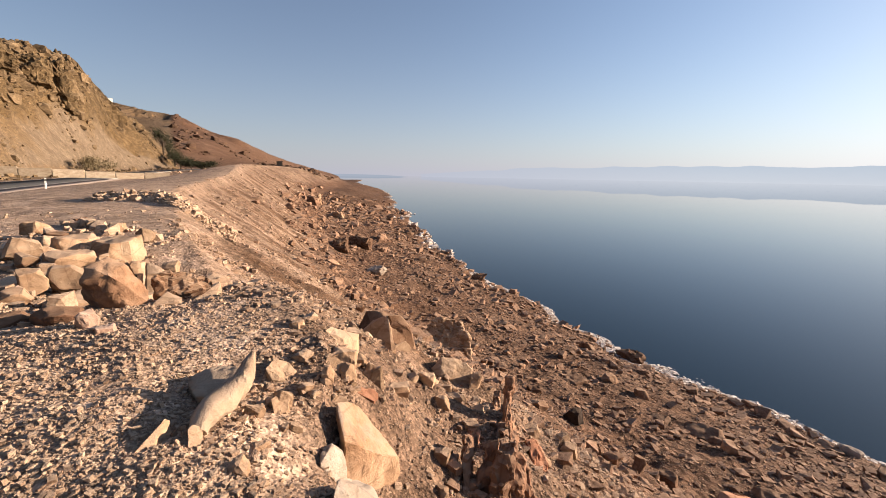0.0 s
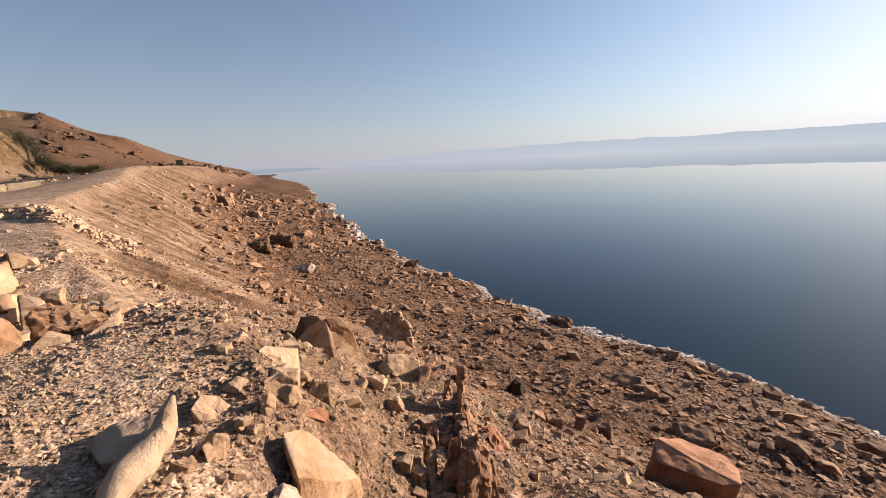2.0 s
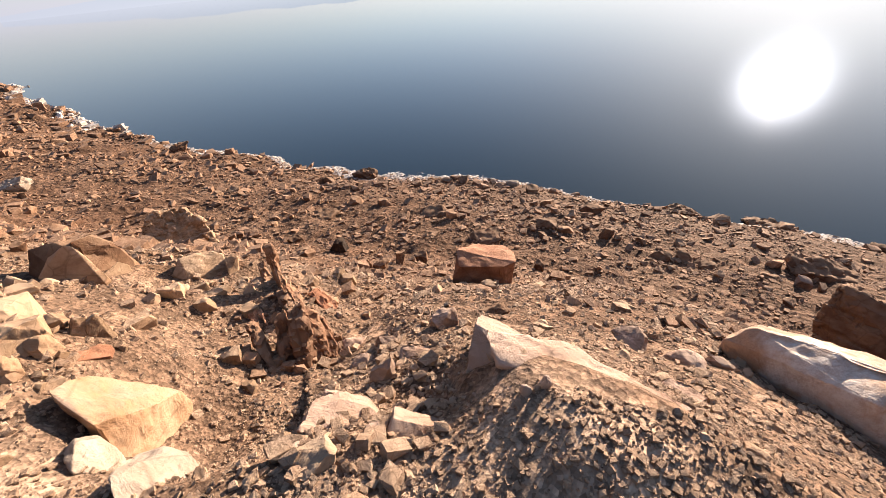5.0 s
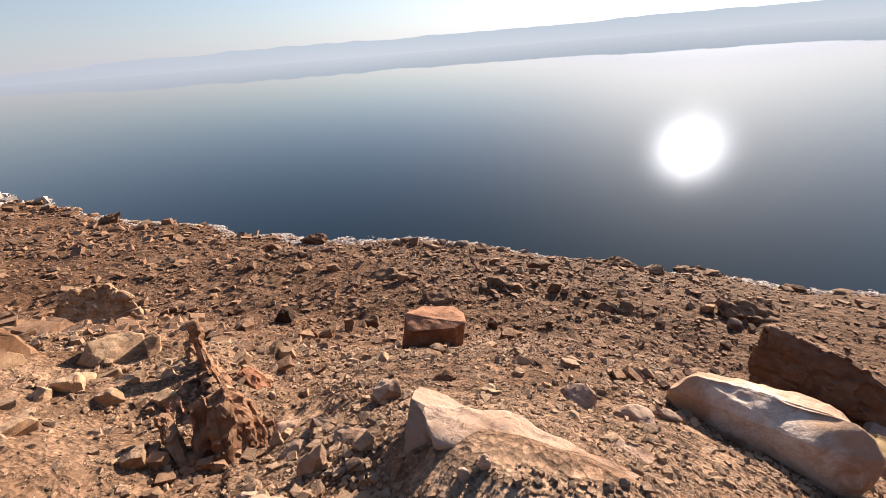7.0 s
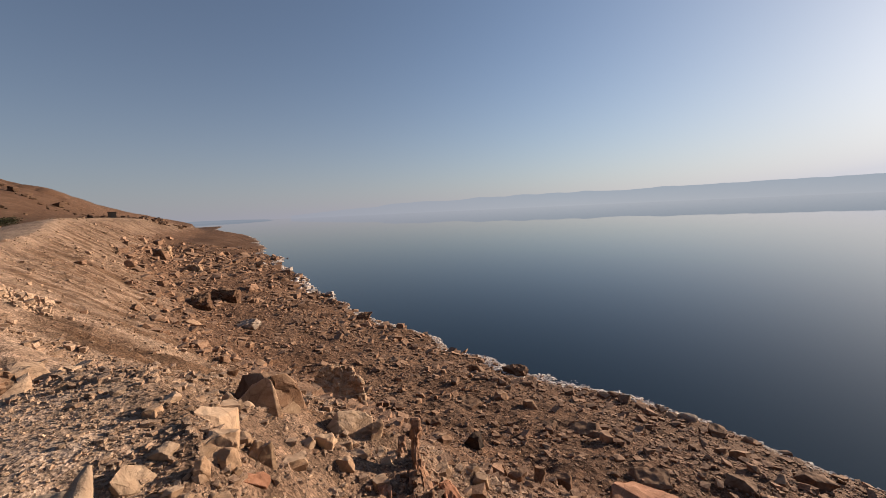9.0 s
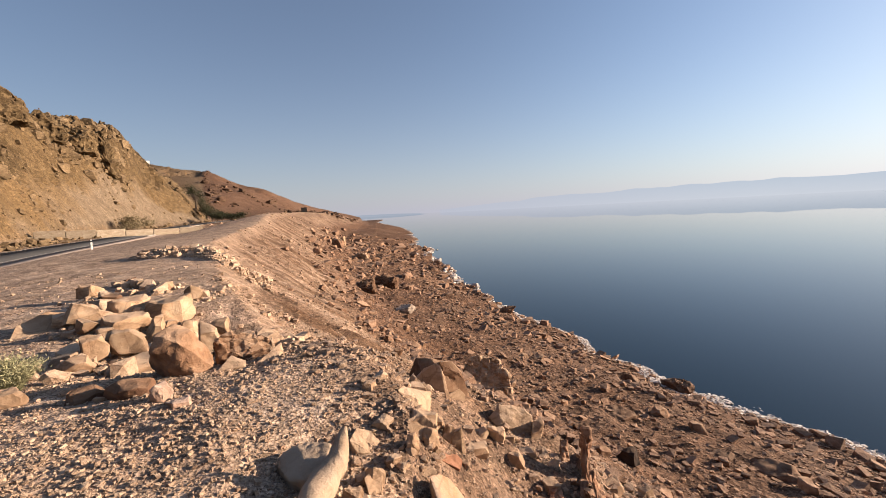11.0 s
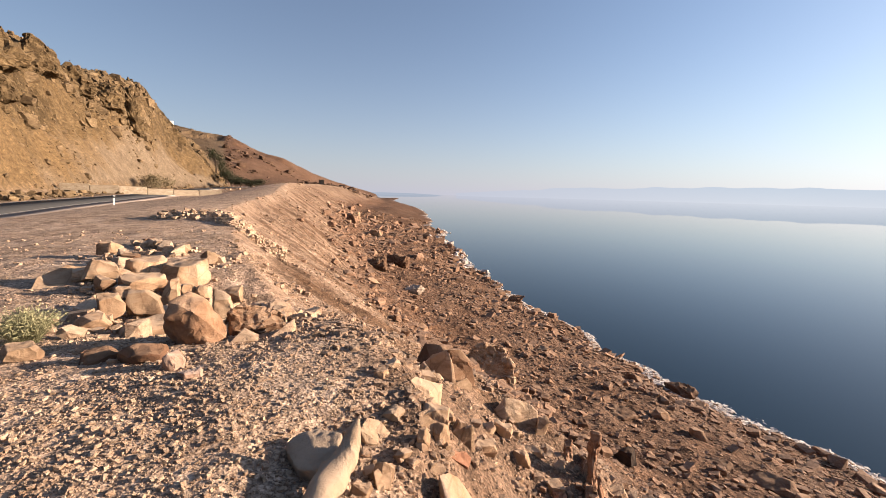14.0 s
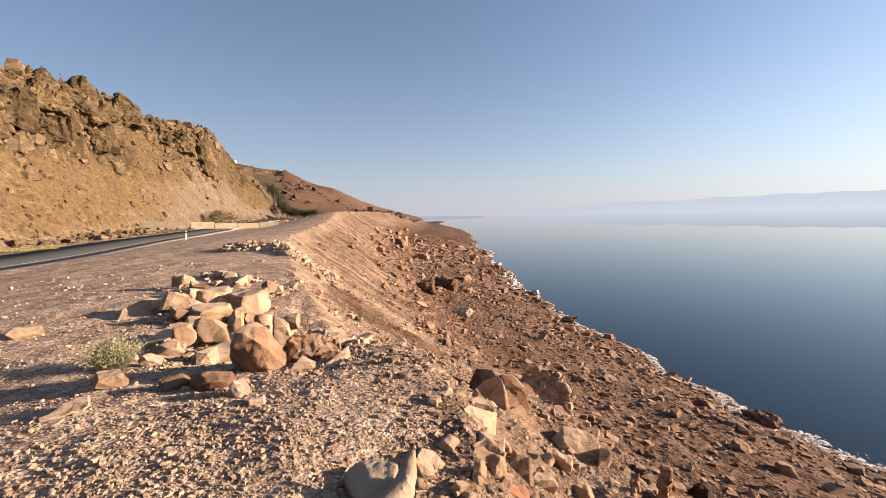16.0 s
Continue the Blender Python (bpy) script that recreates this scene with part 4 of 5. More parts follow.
hull_stone("long flaky tail of the pinkish limestone slab", [(1.13, 1.59, 18.20), (1.05, 1.32, 18.22), (1.22, 1.45, 18.09), (1.34, 1.33, 18.07), (1.50, 1.20, 18.12), (1.61, 0.97, 18.12), (1.66, 0.65, 18.15), (1.55, 0.66, 18.19), (1.36, 0.92, 18.23), (1.20, 1.17, 18.22), (1.14, 1.30, 18.20)], 0.03, 0.25, 54, ROCK_PINK, 0.7, "", 32)
hull_stone("blocky pinkish stone with a shaded side, in rubble", [(0.34, 1.24, 18.05), (0.39, 1.30, 18.16), (0.46, 1.36, 18.19), (0.57, 1.28, 18.13), (0.69, 1.20, 18.09), (0.61, 1.08, 18.05), (0.44, 1.12, 18.05)], 0.12, 0.15, 55, ROCK_PINK, 0.5, "pinkish stones at the edge", 16)
hull_stone("flat pinkish stone tilted among rubble", [(0.71, 1.14, 17.96), (0.76, 1.16, 18.00), (0.97, 1.16, 18.15), (1.05, 1.08, 18.19), (1.03, 1.04, 18.17), (0.84, 1.08, 18.05), (0.72, 1.09, 17.98)], 0.08, 0.15, 56, ROCK_PINK, 0.5, "pinkish stones at the edge", 14)
hull_stone("small pinkish block in rubble", [(0.85, 1.01, 18.12), (0.91, 1.02, 18.15), (0.97, 0.96, 18.18), (0.93, 0.89, 18.19), (0.85, 0.92, 18.13)], 0.1, 0.12, 57, ROCK_PINK, 0.6, "pinkish stones at the edge", 14)
hull_stone("low pinkish limestone stone half buried below the edge", [(0.04, 1.58, 18.14), (0.12, 1.71, 18.11), (0.28, 1.73, 18.04), (0.41, 1.65, 17.97), (0.44, 1.60, 17.93), (0.23, 1.54, 18.06)], 0.1, 0.15, 58, ROCK_PINK, 0.8, "pinkish stones at the edge", 14)
hull_stone("pale pinkish stone set in the rubble slope", [(-0.04, 1.33, 18.32), (0.03, 1.42, 18.26), (0.14, 1.39, 18.19), (0.17, 1.34, 18.17), (0.04, 1.25, 18.29)], 0.07, 0.12, 59, ROCK_PINK, 0.7, "pinkish stones at the edge", 14)
hull_stone("pinkish limestone boulder with white salt stains", [(3.95, 1.39, 16.53), (4.08, 1.20, 16.74), (4.14, 0.93, 16.85), (4.14, 0.58, 16.92), (4.11, 0.23, 17.04), (4.07, 0.05, 17.05), (3.95, -0.08, 16.94), (3.88, -0.07, 16.84), (3.74, 0.09, 16.60), (3.79, 0.39, 16.36), (3.88, 0.87, 16.14), (3.90, 1.20, 16.18), (3.82, 0.75, 16.69), (3.77, 0.24, 16.93)], 0.5, 0.25, 47, ROCK_STAINED, 0.75, "", 26)
hull_stone("dark brown rock outcrop with a sheer shaded face", [(9.30, 1.62, 12.88), (9.38, 1.75, 13.51), (9.70, 1.70, 14.07), (9.83, 1.51, 14.02), (9.97, 1.11, 13.93), (10.01, 0.42, 13.85), (10.00, -0.37, 13.54), (9.59, -0.43, 12.97), (9.41, 0.09, 13.09), (9.29, 0.81, 13.04)], 1.6, 1.2, 61, ROCK_BROWN, 1.1, "", 48)
hull_stone("tan boulder with a pale rounded top", [(-1.65, 2.51, 18.45), (-1.65, 2.63, 18.48), (-1.56, 2.69, 18.43), (-1.49, 2.68, 18.35), (-1.50, 2.56, 18.33), (-1.59, 2.50, 18.37)], 0.15, 0.12, 62, ROCK_TAN, 0.7, "stones on the edge", 14)
hull_stone("squarish tan stone half sunk in rubble", [(-1.36, 2.91, 18.39), (-1.30, 2.98, 18.39), (-1.17, 3.04, 18.36), (-1.13, 2.98, 18.26), (-1.23, 2.89, 18.26), (-1.31, 2.85, 18.31)], 0.17, 0.15, 63, ROCK_TAN, 0.5, "stones on the edge", 14)
hull_stone("small tan wedge in rubble", [(-1.38, 2.18, 18.42), (-1.37, 2.23, 18.42), (-1.30, 2.28, 18.40), (-1.27, 2.19, 18.33), (-1.33, 2.13, 18.35)], 0.11, 0.1, 64, ROCK_TAN, 0.5, "stones on the edge", 14)
hull_stone("flat tan slab lying on the shoulder", [(-1.59, 3.35, 18.43), (-1.57, 3.44, 18.44), (-1.35, 3.63, 18.31), (-1.31, 3.41, 18.21), (-1.38, 3.34, 18.26), (-1.41, 3.40, 18.35)], 0.22, 0.15, 65, ROCK_TAN, 0.5, "stones on the edge", 14)
hull_stone("large round tan stone on the shoulder", [(-1.35, 2.92, 18.40), (-1.28, 3.04, 18.39), (-1.17, 3.10, 18.32), (-1.16, 3.02, 18.24), (-1.26, 2.88, 18.29), (-1.31, 2.85, 18.35)], 0.17, 0.15, 66, ROCK_TAN, 0.8, "stones on the edge", 14)
hull_stone("thin red-brown slab edge sticking out of the bank", [(-1.14, 2.96, 18.12), (-0.99, 3.08, 18.04), (-0.95, 3.09, 17.99), (-0.95, 3.00, 17.97), (-1.11, 2.89, 18.12)], 0.1, 0.08, 68, ROCK_RED, 0.5, "stones on the edge", 14)
hull_stone("large rounded red-brown boulder at the front of the heap", [(-4.14, 3.12, 18.80), (-4.14, 3.19, 18.95), (-4.14, 3.41, 18.99), (-3.97, 3.52, 18.92), (-3.79, 3.51, 18.61), (-3.70, 3.46, 18.52), (-3.80, 3.29, 18.52), (-3.96, 3.18, 18.64), (-3.88, 3.20, 18.89)], 0.38, 0.2, 91, ROCK_RUSSET, 1.0, "boulders heaped on the lay-by", 18)
hull_stone("tan boulder with a dark undercut side in the heap", [(-4.04, 3.80, 18.70), (-3.99, 3.98, 18.74), (-3.78, 4.16, 18.69), (-3.57, 4.22, 18.58), (-3.49, 4.16, 18.48), (-3.67, 3.90, 18.43), (-3.94, 3.77, 18.49)], 0.37, 0.2, 92, ROCK_RUSSET, 1.1, "boulders heaped on the lay-by", 16)
hull_stone("tan shard leaning at the foot of the heap", [(-3.35, 3.60, 18.50), (-3.31, 3.88, 18.58), (-3.28, 4.02, 18.62), (-3.21, 3.95, 18.54), (-3.18, 3.80, 18.49)], 0.11, 0.12, 93, ROCK_TAN, 0.4, "boulders heaped on the lay-by", 14)
hull_stone("flat tan wedge at the foot of the heap", [(-3.60, 3.38, 18.52), (-3.59, 3.58, 18.62), (-3.46, 3.64, 18.54), (-3.41, 3.56, 18.50)], 0.19, 0.1, 94, ROCK_TAN, 0.4, "boulders heaped on the lay-by", 14)
hull_stone("long smooth tan slab lying beside the heap", [(-9.65, 4.97, 18.16), (-9.73, 5.13, 18.39), (-9.64, 5.60, 18.54), (-9.50, 5.84, 18.44), (-9.36, 5.76, 18.27), (-9.39, 5.28, 18.14)], 0.6, 0.12, 95, ROCK_TAN, 0.5, "boulders heaped on the lay-by", 16)
# a dished stone with a horn that curls out of it
HORN_LINE = [(-1.45, 1.62, 18.53, 0.050), (-1.47, 1.69, 18.57, 0.062), (-1.48, 1.81, 18.59, 0.070), (-1.48, 1.95, 18.59, 0.075), (-1.48, 2.06, 18.63, 0.066), (-1.48, 2.12, 18.70, 0.045), (-1.48, 2.17, 18.76, 0.016)]
HORN_PLATE = [(-1.94, 2.07, 18.53), (-1.93, 2.15, 18.57), (-1.82, 2.25, 18.58), (-1.62, 2.21, 18.60), (-1.50, 2.10, 18.54), (-1.55, 1.94, 18.56), (-1.73, 1.93, 18.54)]


def horn_stone():
    """A flat lobe half sunk in the gravel, and a smooth curling horn that runs up along its side."""
    base = Vector(HORN_LINE[0][:3])
    me, mid = hull(HORN_PLATE, 0.08, 0.08, 74, ROCK_HORN, 0.9, 22)
    me.transform(Matrix.Translation(mid - base))
    stone = bmesh.new()
    stone.from_mesh(me)
    bpy.data.meshes.remove(me)
    line = smooth_line(HORN_LINE, 5)
    rings = []
    for k, (x, y, z, w) in enumerate(line):
        c = Vector((x, y, z)) - base
        along = (Vector(line[min(k + 1, len(line) - 1)][:3]) - Vector(line[max(k - 1, 0)][:3])).normalized()
        side = along.cross(Vector((-0.55, 0.83, 0))).normalized()
        out = side.cross(along)
        ring = []
        for j in range(18):
            a = j * math.tau / 18
            d = side * math.cos(a) * w + out * math.sin(a) * w * 1.25
            q = np.array([(c + d) * 9.0])
            ring.append(stone.verts.new(c + d * (1 + 0.22 * float(noise3(q, 5)[0]) + 0.10 * float(noise3(q * 3, 6)[0]))))
        rings.append(ring)
    for a, b in zip(rings[:-1], rings[1:]):
        for j in range(18):
            stone.faces.new((a[j], a[(j + 1) % 18], b[(j + 1) % 18], b[j]))
    stone.faces.new(rings[0][::-1])
    stone.faces.new(rings[-1])
    bmesh.ops.recalc_face_normals(stone, faces=stone.faces)
    me = bpy.data.meshes.new("boulder")
    stone.to_mesh(me)
    stone.free()
    me.polygons.foreach_set("use_smooth", np.ones(len(me.polygons), bool))
    me.set_sharp_from_angle(angle=radians(28))
    me.materials.clear()
    me.materials.append(ROCK_HORN)
    ob = new("boulder", me)
    ob.location = base
    return tagged(ob, "pale limestone boulder with a hollow and a curling horn", "boulder")


horn_stone()


def part(name, me, parent, label=""):
    ob = new(name, me)
    ob.parent = parent
    return tagged(ob, label)


OUTCROP = []
# front corners of the plates that stand out, depth, foot, seed
PLATES = [([(0.18, 4.87, 17.34), (0.24, 4.87, 17.34), (0.26, 4.79, 17.06), (0.25, 4.64, 16.79), (0.17, 4.60, 16.82), (0.14, 4.75, 17.03)], 0.1, 0.4, 301, ROCK_PLATE, 1.15),
          ([(0.10, 4.48, 16.94), (0.19, 4.48, 16.94), (0.21, 4.32, 16.80), (0.09, 4.28, 16.85)], 0.18, 0.3, 302, ROCK_PLATE, 1.15),
          ([(-0.18, 3.40, 17.46), (-0.13, 3.41, 17.45), (-0.10, 3.20, 17.31), (-0.08, 3.02, 17.17), (-0.13, 2.98, 17.20), (-0.18, 3.19, 17.35)], 0.14, 0.3, 303, ROCK_PLATE, 1.15),
          ([(0.03, 3.35, 17.48), (0.15, 3.39, 17.50), (0.11, 3.21, 17.21), (0.04, 3.11, 17.07), (-0.04, 3.10, 17.14)], 0.2, 0.3, 304, ROCK_PLATE, 1.3),
          ([(0.16, 3.30, 17.52), (0.29, 3.34, 17.52), (0.26, 3.13, 17.30), (0.16, 3.00, 17.07), (0.08, 3.00, 17.14)], 0.2, 0.3, 311, ROCK_PLATE, 1.3),
          ([(0.29, 3.38, 17.38), (0.39, 3.41, 17.28), (0.39, 3.27, 17.13), (0.35, 3.13, 16.96), (0.21, 3.10, 16.99)], 0.2, 0.3, 312, ROCK_PLATE, 1.3),
          ([(0.45, 4.48, 16.74), (0.56, 4.55, 16.73), (0.72, 4.38, 16.55), (0.72, 4.29, 16.48), (0.54, 4.28, 16.58)], 0.12, 0.3, 305, ROCK_RED, 1.15),
          ([(-0.16, 3.06, 17.25), (-0.01, 3.18, 17.18), (0.07, 3.12, 17.10), (-0.04, 3.00, 17.14)], 0.15, 0.3, 306, ROCK_PLATE, 1.15),
          ([(0.22, 4.46, 17.10), (0.32, 4.39, 16.90), (0.34, 4.24, 16.79), (0.24, 4.20, 16.85)], 0.14, 0.3, 307, ROCK_PLATE, 1.15),
          ([(-0.25, 4.33, 16.96), (-0.16, 4.34, 16.96), (-0.14, 4.18, 16.86), (-0.24, 4.12, 16.89)], 0.12, 0.3, 308, ROCK_RED, 1.15),
          ([(0.37, 3.46, 17.18), (0.43, 3.45, 17.19), (0.47, 3.24, 17.00), (0.43, 3.11, 16.90), (0.35, 3.12, 16.97)], 0.1, 0.3, 309, ROCK_PLATE, 1.15),
          ([(-0.04, 6.35, 16.30), (0.05, 6.36, 16.29), (0.07, 6.16, 16.03), (-0.05, 6.05, 16.08)], 0.1, 0.3, 310, ROCK_PLATE, 1.15)]


def outcrop():
    """Thin upright plates of red-brown rock standing in rows along the gully."""
    root = new("rock_outcrop")
    x0, y0 = 0.15, 5.0
    root.matrix_world = pose(x0, y0, height_at(x0, y0) - 0.1)
    rng = random.Random(9)
    rows = []
    for k in range(26):
        y = rng.uniform(3.0, 5.0)
        rows.append((0.12 + 0.14 * (y - 4.0) + rng.uniform(-0.2, 0.35), y, rng.uniform(0.03, 0.08), rng.uniform(0.12, 0.35), rng.uniform(0.01, 0.09)))
    for k, (x, y, thick, long, tall) in enumerate(rows):
        tall *= 1.05
        me = stone_mesh("rock_plate", "b", 300 + k, (thick, long, tall + 0.3), 3, ROCK_RED if k % 7 == 1 else ROCK_BROWN, 0.9)
        ob = part("rock_plate", me, root)
        ob.matrix_local = pose(x - x0, y - y0, height_at(x, y) - 0.3 - root.location.z, rng.uniform(-6, 10), rng.uniform(-20, -8), rng.uniform(-4, 12))
    for front, deep, down, seed, material, rough in PLATES:
        me, mid = hull(front, deep, down, seed, material, rough, 14, 0.95)
        part("rock_plate", me, root).location = mid - root.location
    OUTCROP.extend(("aB", x, y, 0.3, 0.2, 0.0) for x, y, *rest in rows)
    tagged(root, "outcrop of upright red-brown sandstone plates in the gully", "rock outcrop")


outcrop()


CRAG = rock_material("weathered_ochre_rock", (0.05, 0.033, 0.017), (0.13, 0.088, 0.045), (0.26, 0.18, 0.095), dust=(0.22, 0.155, 0.085), scale=0.45)
# place, width and height of the crags that stand out on the cliff
for k, (x, y, z, wide, tall) in enumerate([(-149.6, 111.4, 39.0, 9.3, 12.1), (-145.7, 101.9, 44.2, 9.5, 6.6), (-128.7, 74.7, 46.7, 9.2, 6.8), (-94.8, 41.3, 39.5, 8.6, 4.8), (-84.1, 32.5, 34.5, 7.1, 5.0), (-109.4, 54.5, 40.5, 10.6, 5.6), (-142.1, 90.3, 45.2, 9.1, 6.0), (-106.7, 54.5, 35.2, 5.5, 3.8), (-89.1, 38.8, 32.8, 6.4, 4.8)]):
    crag = new("crag", stone_mesh("crag", "a", 700 + k, (wide, wide * 0.9, tall * 1.35), 4, CRAG, 2.2))
    crag.matrix_world = pose(x, y, z + float(lean(x, y)) - 0.3 * tall, 0, 0, 40 * k)
    tagged(crag, "weathered dark ochre crag jutting from the cliff", "crag", "crags on the cliff")


# ---- plants ----
def bush(name, label, place, wide, tall, blades, leaf, material, seed, spread=0.9):
    """A tuft of thin stems from one root, each with small leaves along it."""
    rng = np.random.default_rng(seed)
    verts, faces = [], []
    for k in range(blades):
        a, lean = rng.uniform(0, math.tau), rng.uniform(0, 1) ** 0.7 * spread
        tip = np.array([math.cos(a) * wide / 2 * lean, math.sin(a) * wide / 2 * lean, tall * rng.uniform(0.55, 1.0) * (1 - 0.35 * lean * lean)])
        root = np.array([*rng.normal(0, 0.06 * wide, 2), 0])
        for s in np.linspace(0.15, 1, 6):
            p = root + (tip - root) * s + np.array([0, 0, 0.12 * tall * math.sin(s * 3.1)]) + rng.normal(0, 0.02 * wide, 3)
            d, e = rng.normal(0, 1, 3), rng.normal(0, 1, 3)
            d = d / np.linalg.norm(d) * leaf * 1.6 + (tip - root) * 0.05
            e = e / np.linalg.norm(e) * leaf * 0.35
            n = len(verts)
            verts += [tuple(p - e), tuple(p + d * 0.5 - e * 0.3), tuple(p + d), tuple(p + e)]
            faces.append((n, n + 1, n + 2, n + 3))
        n = len(verts)
        w = np.array([leaf * 0.18, leaf * 0.1, 0])
        verts += [tuple(root - w), tuple(root + w), tuple(tip)]
        faces.append((n, n + 1, n + 2))
    ob = mesh_object(name, verts, faces, material, False)
    x, y = place
    ob.matrix_world = pose(x, y, height_at(x, y) - 0.02)
    return tagged(ob, label, "bush")


GREEN = leaf_material("grey_green_leaves", (0.17, 0.165, 0.085), (0.33, 0.30, 0.17))
DARK_LEAF = leaf_material("dark_tamarisk_leaves", (0.016, 0.019, 0.009), (0.04, 0.043, 0.02))
DRY = leaf_material("dry_brush", (0.10, 0.075, 0.04), (0.19, 0.15, 0.085))
BARK = plain_material("dark_bark", (0.07, 0.05, 0.035), 0.95, 0, 0.5, 3.0)
bush("bush", "low grey-green desert bush growing in the gravel", (-6.45, 3.2), 0.9, 0.44, 1000, 0.02, GREEN, 5, 0.82)


GRASS = leaf_material("yellow_green_grass", (0.19, 0.16, 0.06), (0.33, 0.27, 0.12))
for k, (gx, gy) in enumerate(((-50, 18.5), (-51, 21), (-53, 20), (-54, 23), (-56, 22), (-50.5, 16))):
    tuft = bush("grass_patch", "low yellow-green grass beside the road", (gx, gy), 3.0, 0.22, 300, 0.07, GRASS, 40 + k)
    tagged(tuft, "low yellow-green grass beside the road", "grass", "grass beside the road")


def tree(place, wide, tall, seed, leaf_mat, label, leaves=1600):
    """A small tree: trunk, limbs, and a loose crown of leaf clumps."""
    rng = np.random.default_rng(seed)
    x, y = place
    root = new("tree")
    root.matrix_world = pose(x, y, height_at(x, y) - 0.1)
    bm = bmesh.new()

    def limb(a, b, r0, r1):
        d = (b - a).normalized()
        s = d.orthogonal().normalized()
        t = d.cross(s)
        rings = [[bm.verts.new(p + (s * math.cos(k * math.tau / 6) + t * math.sin(k * math.tau / 6)) * r) for k in range(6)] for p, r in ((a, r0), (b, r1))]
        for k in range(6):
            bm.faces.new((rings[0][k], rings[0][(k + 1) % 6], rings[1][(k + 1) % 6], rings[1][k]))

    top = Vector((rng.normal(0, 0.05 * wide), rng.normal(0, 0.05 * wide), 0.45 * tall))
    limb(Vector((0, 0, 0)), top, 0.035 * tall, 0.022 * tall)
    hubs = []
    for k in range(9):
        a = rng.uniform(0, math.tau)
        q = Vector((math.cos(a) * wide * rng.uniform(0.15, 0.42), math.sin(a) * wide * rng.uniform(0.15, 0.42), tall * rng.uniform(0.4, 0.92)))
        limb(top * rng.uniform(0.5, 1.0), q, 0.014 * tall, 0.005 * tall)
        hubs.append(np.array(q))
    me = bpy.data.meshes.new("trunk")
    bm.to_mesh(me)
    bm.free()
    me.materials.append(BARK)
    part("trunk", me, root)
    verts, faces = [], []
    for k in range(leaves):
        c = hubs[k % len(hubs)]
        p = c + rng.normal(0, 1, 3) * np.array([0.13 * wide, 0.13 * wide, 0.10 * tall])
        p[2] = max(p[2], 0.05 * tall)
        d, e = rng.normal(0, 1, 3), rng.normal(0, 1, 3)
        d, e = d / np.linalg.norm(d) * 0.035 * wide, e / np.linalg.norm(e) * 0.016 * wide
        n = len(verts)
        verts += [tuple(p - d), tuple(p + e), tuple(p + d), tuple(p - e)]
        faces.append((n, n + 1, n + 2, n + 3))
    crown = mesh_object("crown", verts, faces, leaf_mat, False)
    crown.parent = root
    return tagged(root, label, "tree", "trees at the bend of the road")


for x, y, w, h, seed in ((-172, 171, 8, 13, 1), (-166, 171, 7, 10, 2), (-160, 168, 8, 8, 3), (-150, 160, 8, 5, 4), (-140, 153, 9, 4.5, 5), (-130, 148, 9, 4.5, 6), (-178, 180, 7, 12, 7)):
    tree((x, y), w, h, seed, DARK_LEAF, "dark green tamarisk tree at the bend of the road" if h > 6 else "low dark tamarisk bush beside the road")
for x, y, w, h, seed in ((-124, 100, 8, 4.5, 11), (-133, 104, 6, 3.5, 12), (-112, 88, 5, 2.6, 13)):
    tree((x, y), w, h, seed, DRY, "dry brown bush at the foot of the cliff", 1100)

# ---- along the road ----
WHITE = plain_material("white_paint", (0.75, 0.74, 0.70), 0.6, 0, 0.3, 3.0)
BLACK = plain_material("black_plastic", (0.02, 0.02, 0.02), 0.5)
STONEWORK = rock_material("pale_stonework", (0.42, 0.33, 0.23), (0.58, 0.47, 0.34), (0.70, 0.60, 0.46))


def box_mesh(name, size, bevel, material):
    bm = bmesh.new()
    bmesh.ops.create_cube(bm, size=1.0)
    for v in bm.verts:
        v.co = Vector((v.co.x * size[0], v.co.y * size[1], (v.co.z + 0.5) * size[2]))
    if bevel:
        bmesh.ops.bevel(bm, geom=bm.edges[:], offset=bevel, segments=2, affect="EDGES")
    me = bpy.data.meshes.new(name)
    bm.to_mesh(me)
    bm.free()
    me.materials.append(material)
    return me


post = new("marker_post")
post.matrix_world = pose(-46.5, 32.2, height_at(-46.5, 32.2), 0, 2, 40)
part("shaft", box_mesh("shaft", (0.14, 0.09, 1.05), 0.015, WHITE), post)
band = part("band", box_mesh("band", (0.146, 0.096, 0.16), 0.01, BLACK), post, "black band near the top")
band.matrix_local = pose(0, 0, 0.78)
tagged(post, "white roadside marker post with a dark band", "marker post", "marker posts")

wall = new("retaining_wall")
wall.matrix_world = pose(-93, 63, 18.2)
for k, (along, long, tall) in enumerate(((-9.5, 4.4, 0.9), (-4.8, 4.7, 1.9), (0.0, 4.75, 1.7), (4.85, 4.8, 1.5), (9.75, 4.8, 1.15), (14.65, 4.8, 1.0), (19.5, 4.6, 1.1))):
    seg = part("wall_block", box_mesh("wall_block", (long, 1.0, tall + 0.4), 0.09, STONEWORK), wall)
    seg.matrix_local = pose(along * 0.70, along * 0.71, -0.3, 0, 0, 45)
tagged(wall, "low stepped wall of pale stone blocks behind the road", "wall")

KERB = plain_material("dusty_kerb", (0.36, 0.32, 0.27), 0.85, 0, 0.5, 1.5)
kerb_line = ROAD[(ROAD[:, 1] > 58) & (ROAD[:, 1] < 135)]
kerb = ribbon("kerb", smooth_line(kerb_line, 3), 4.6, 4.25, 0.12, KERB)
tagged(kerb, "pale painted kerb along the bend of the road", "kerb", kind="structure")
for off in (2.95, -3.1):
    line = ribbon("road_line", fine_road, off + 0.09, off - 0.09, 0.012, PAINT)
    tagged(line, "worn white edge line on the asphalt", "road line", kind="structure")


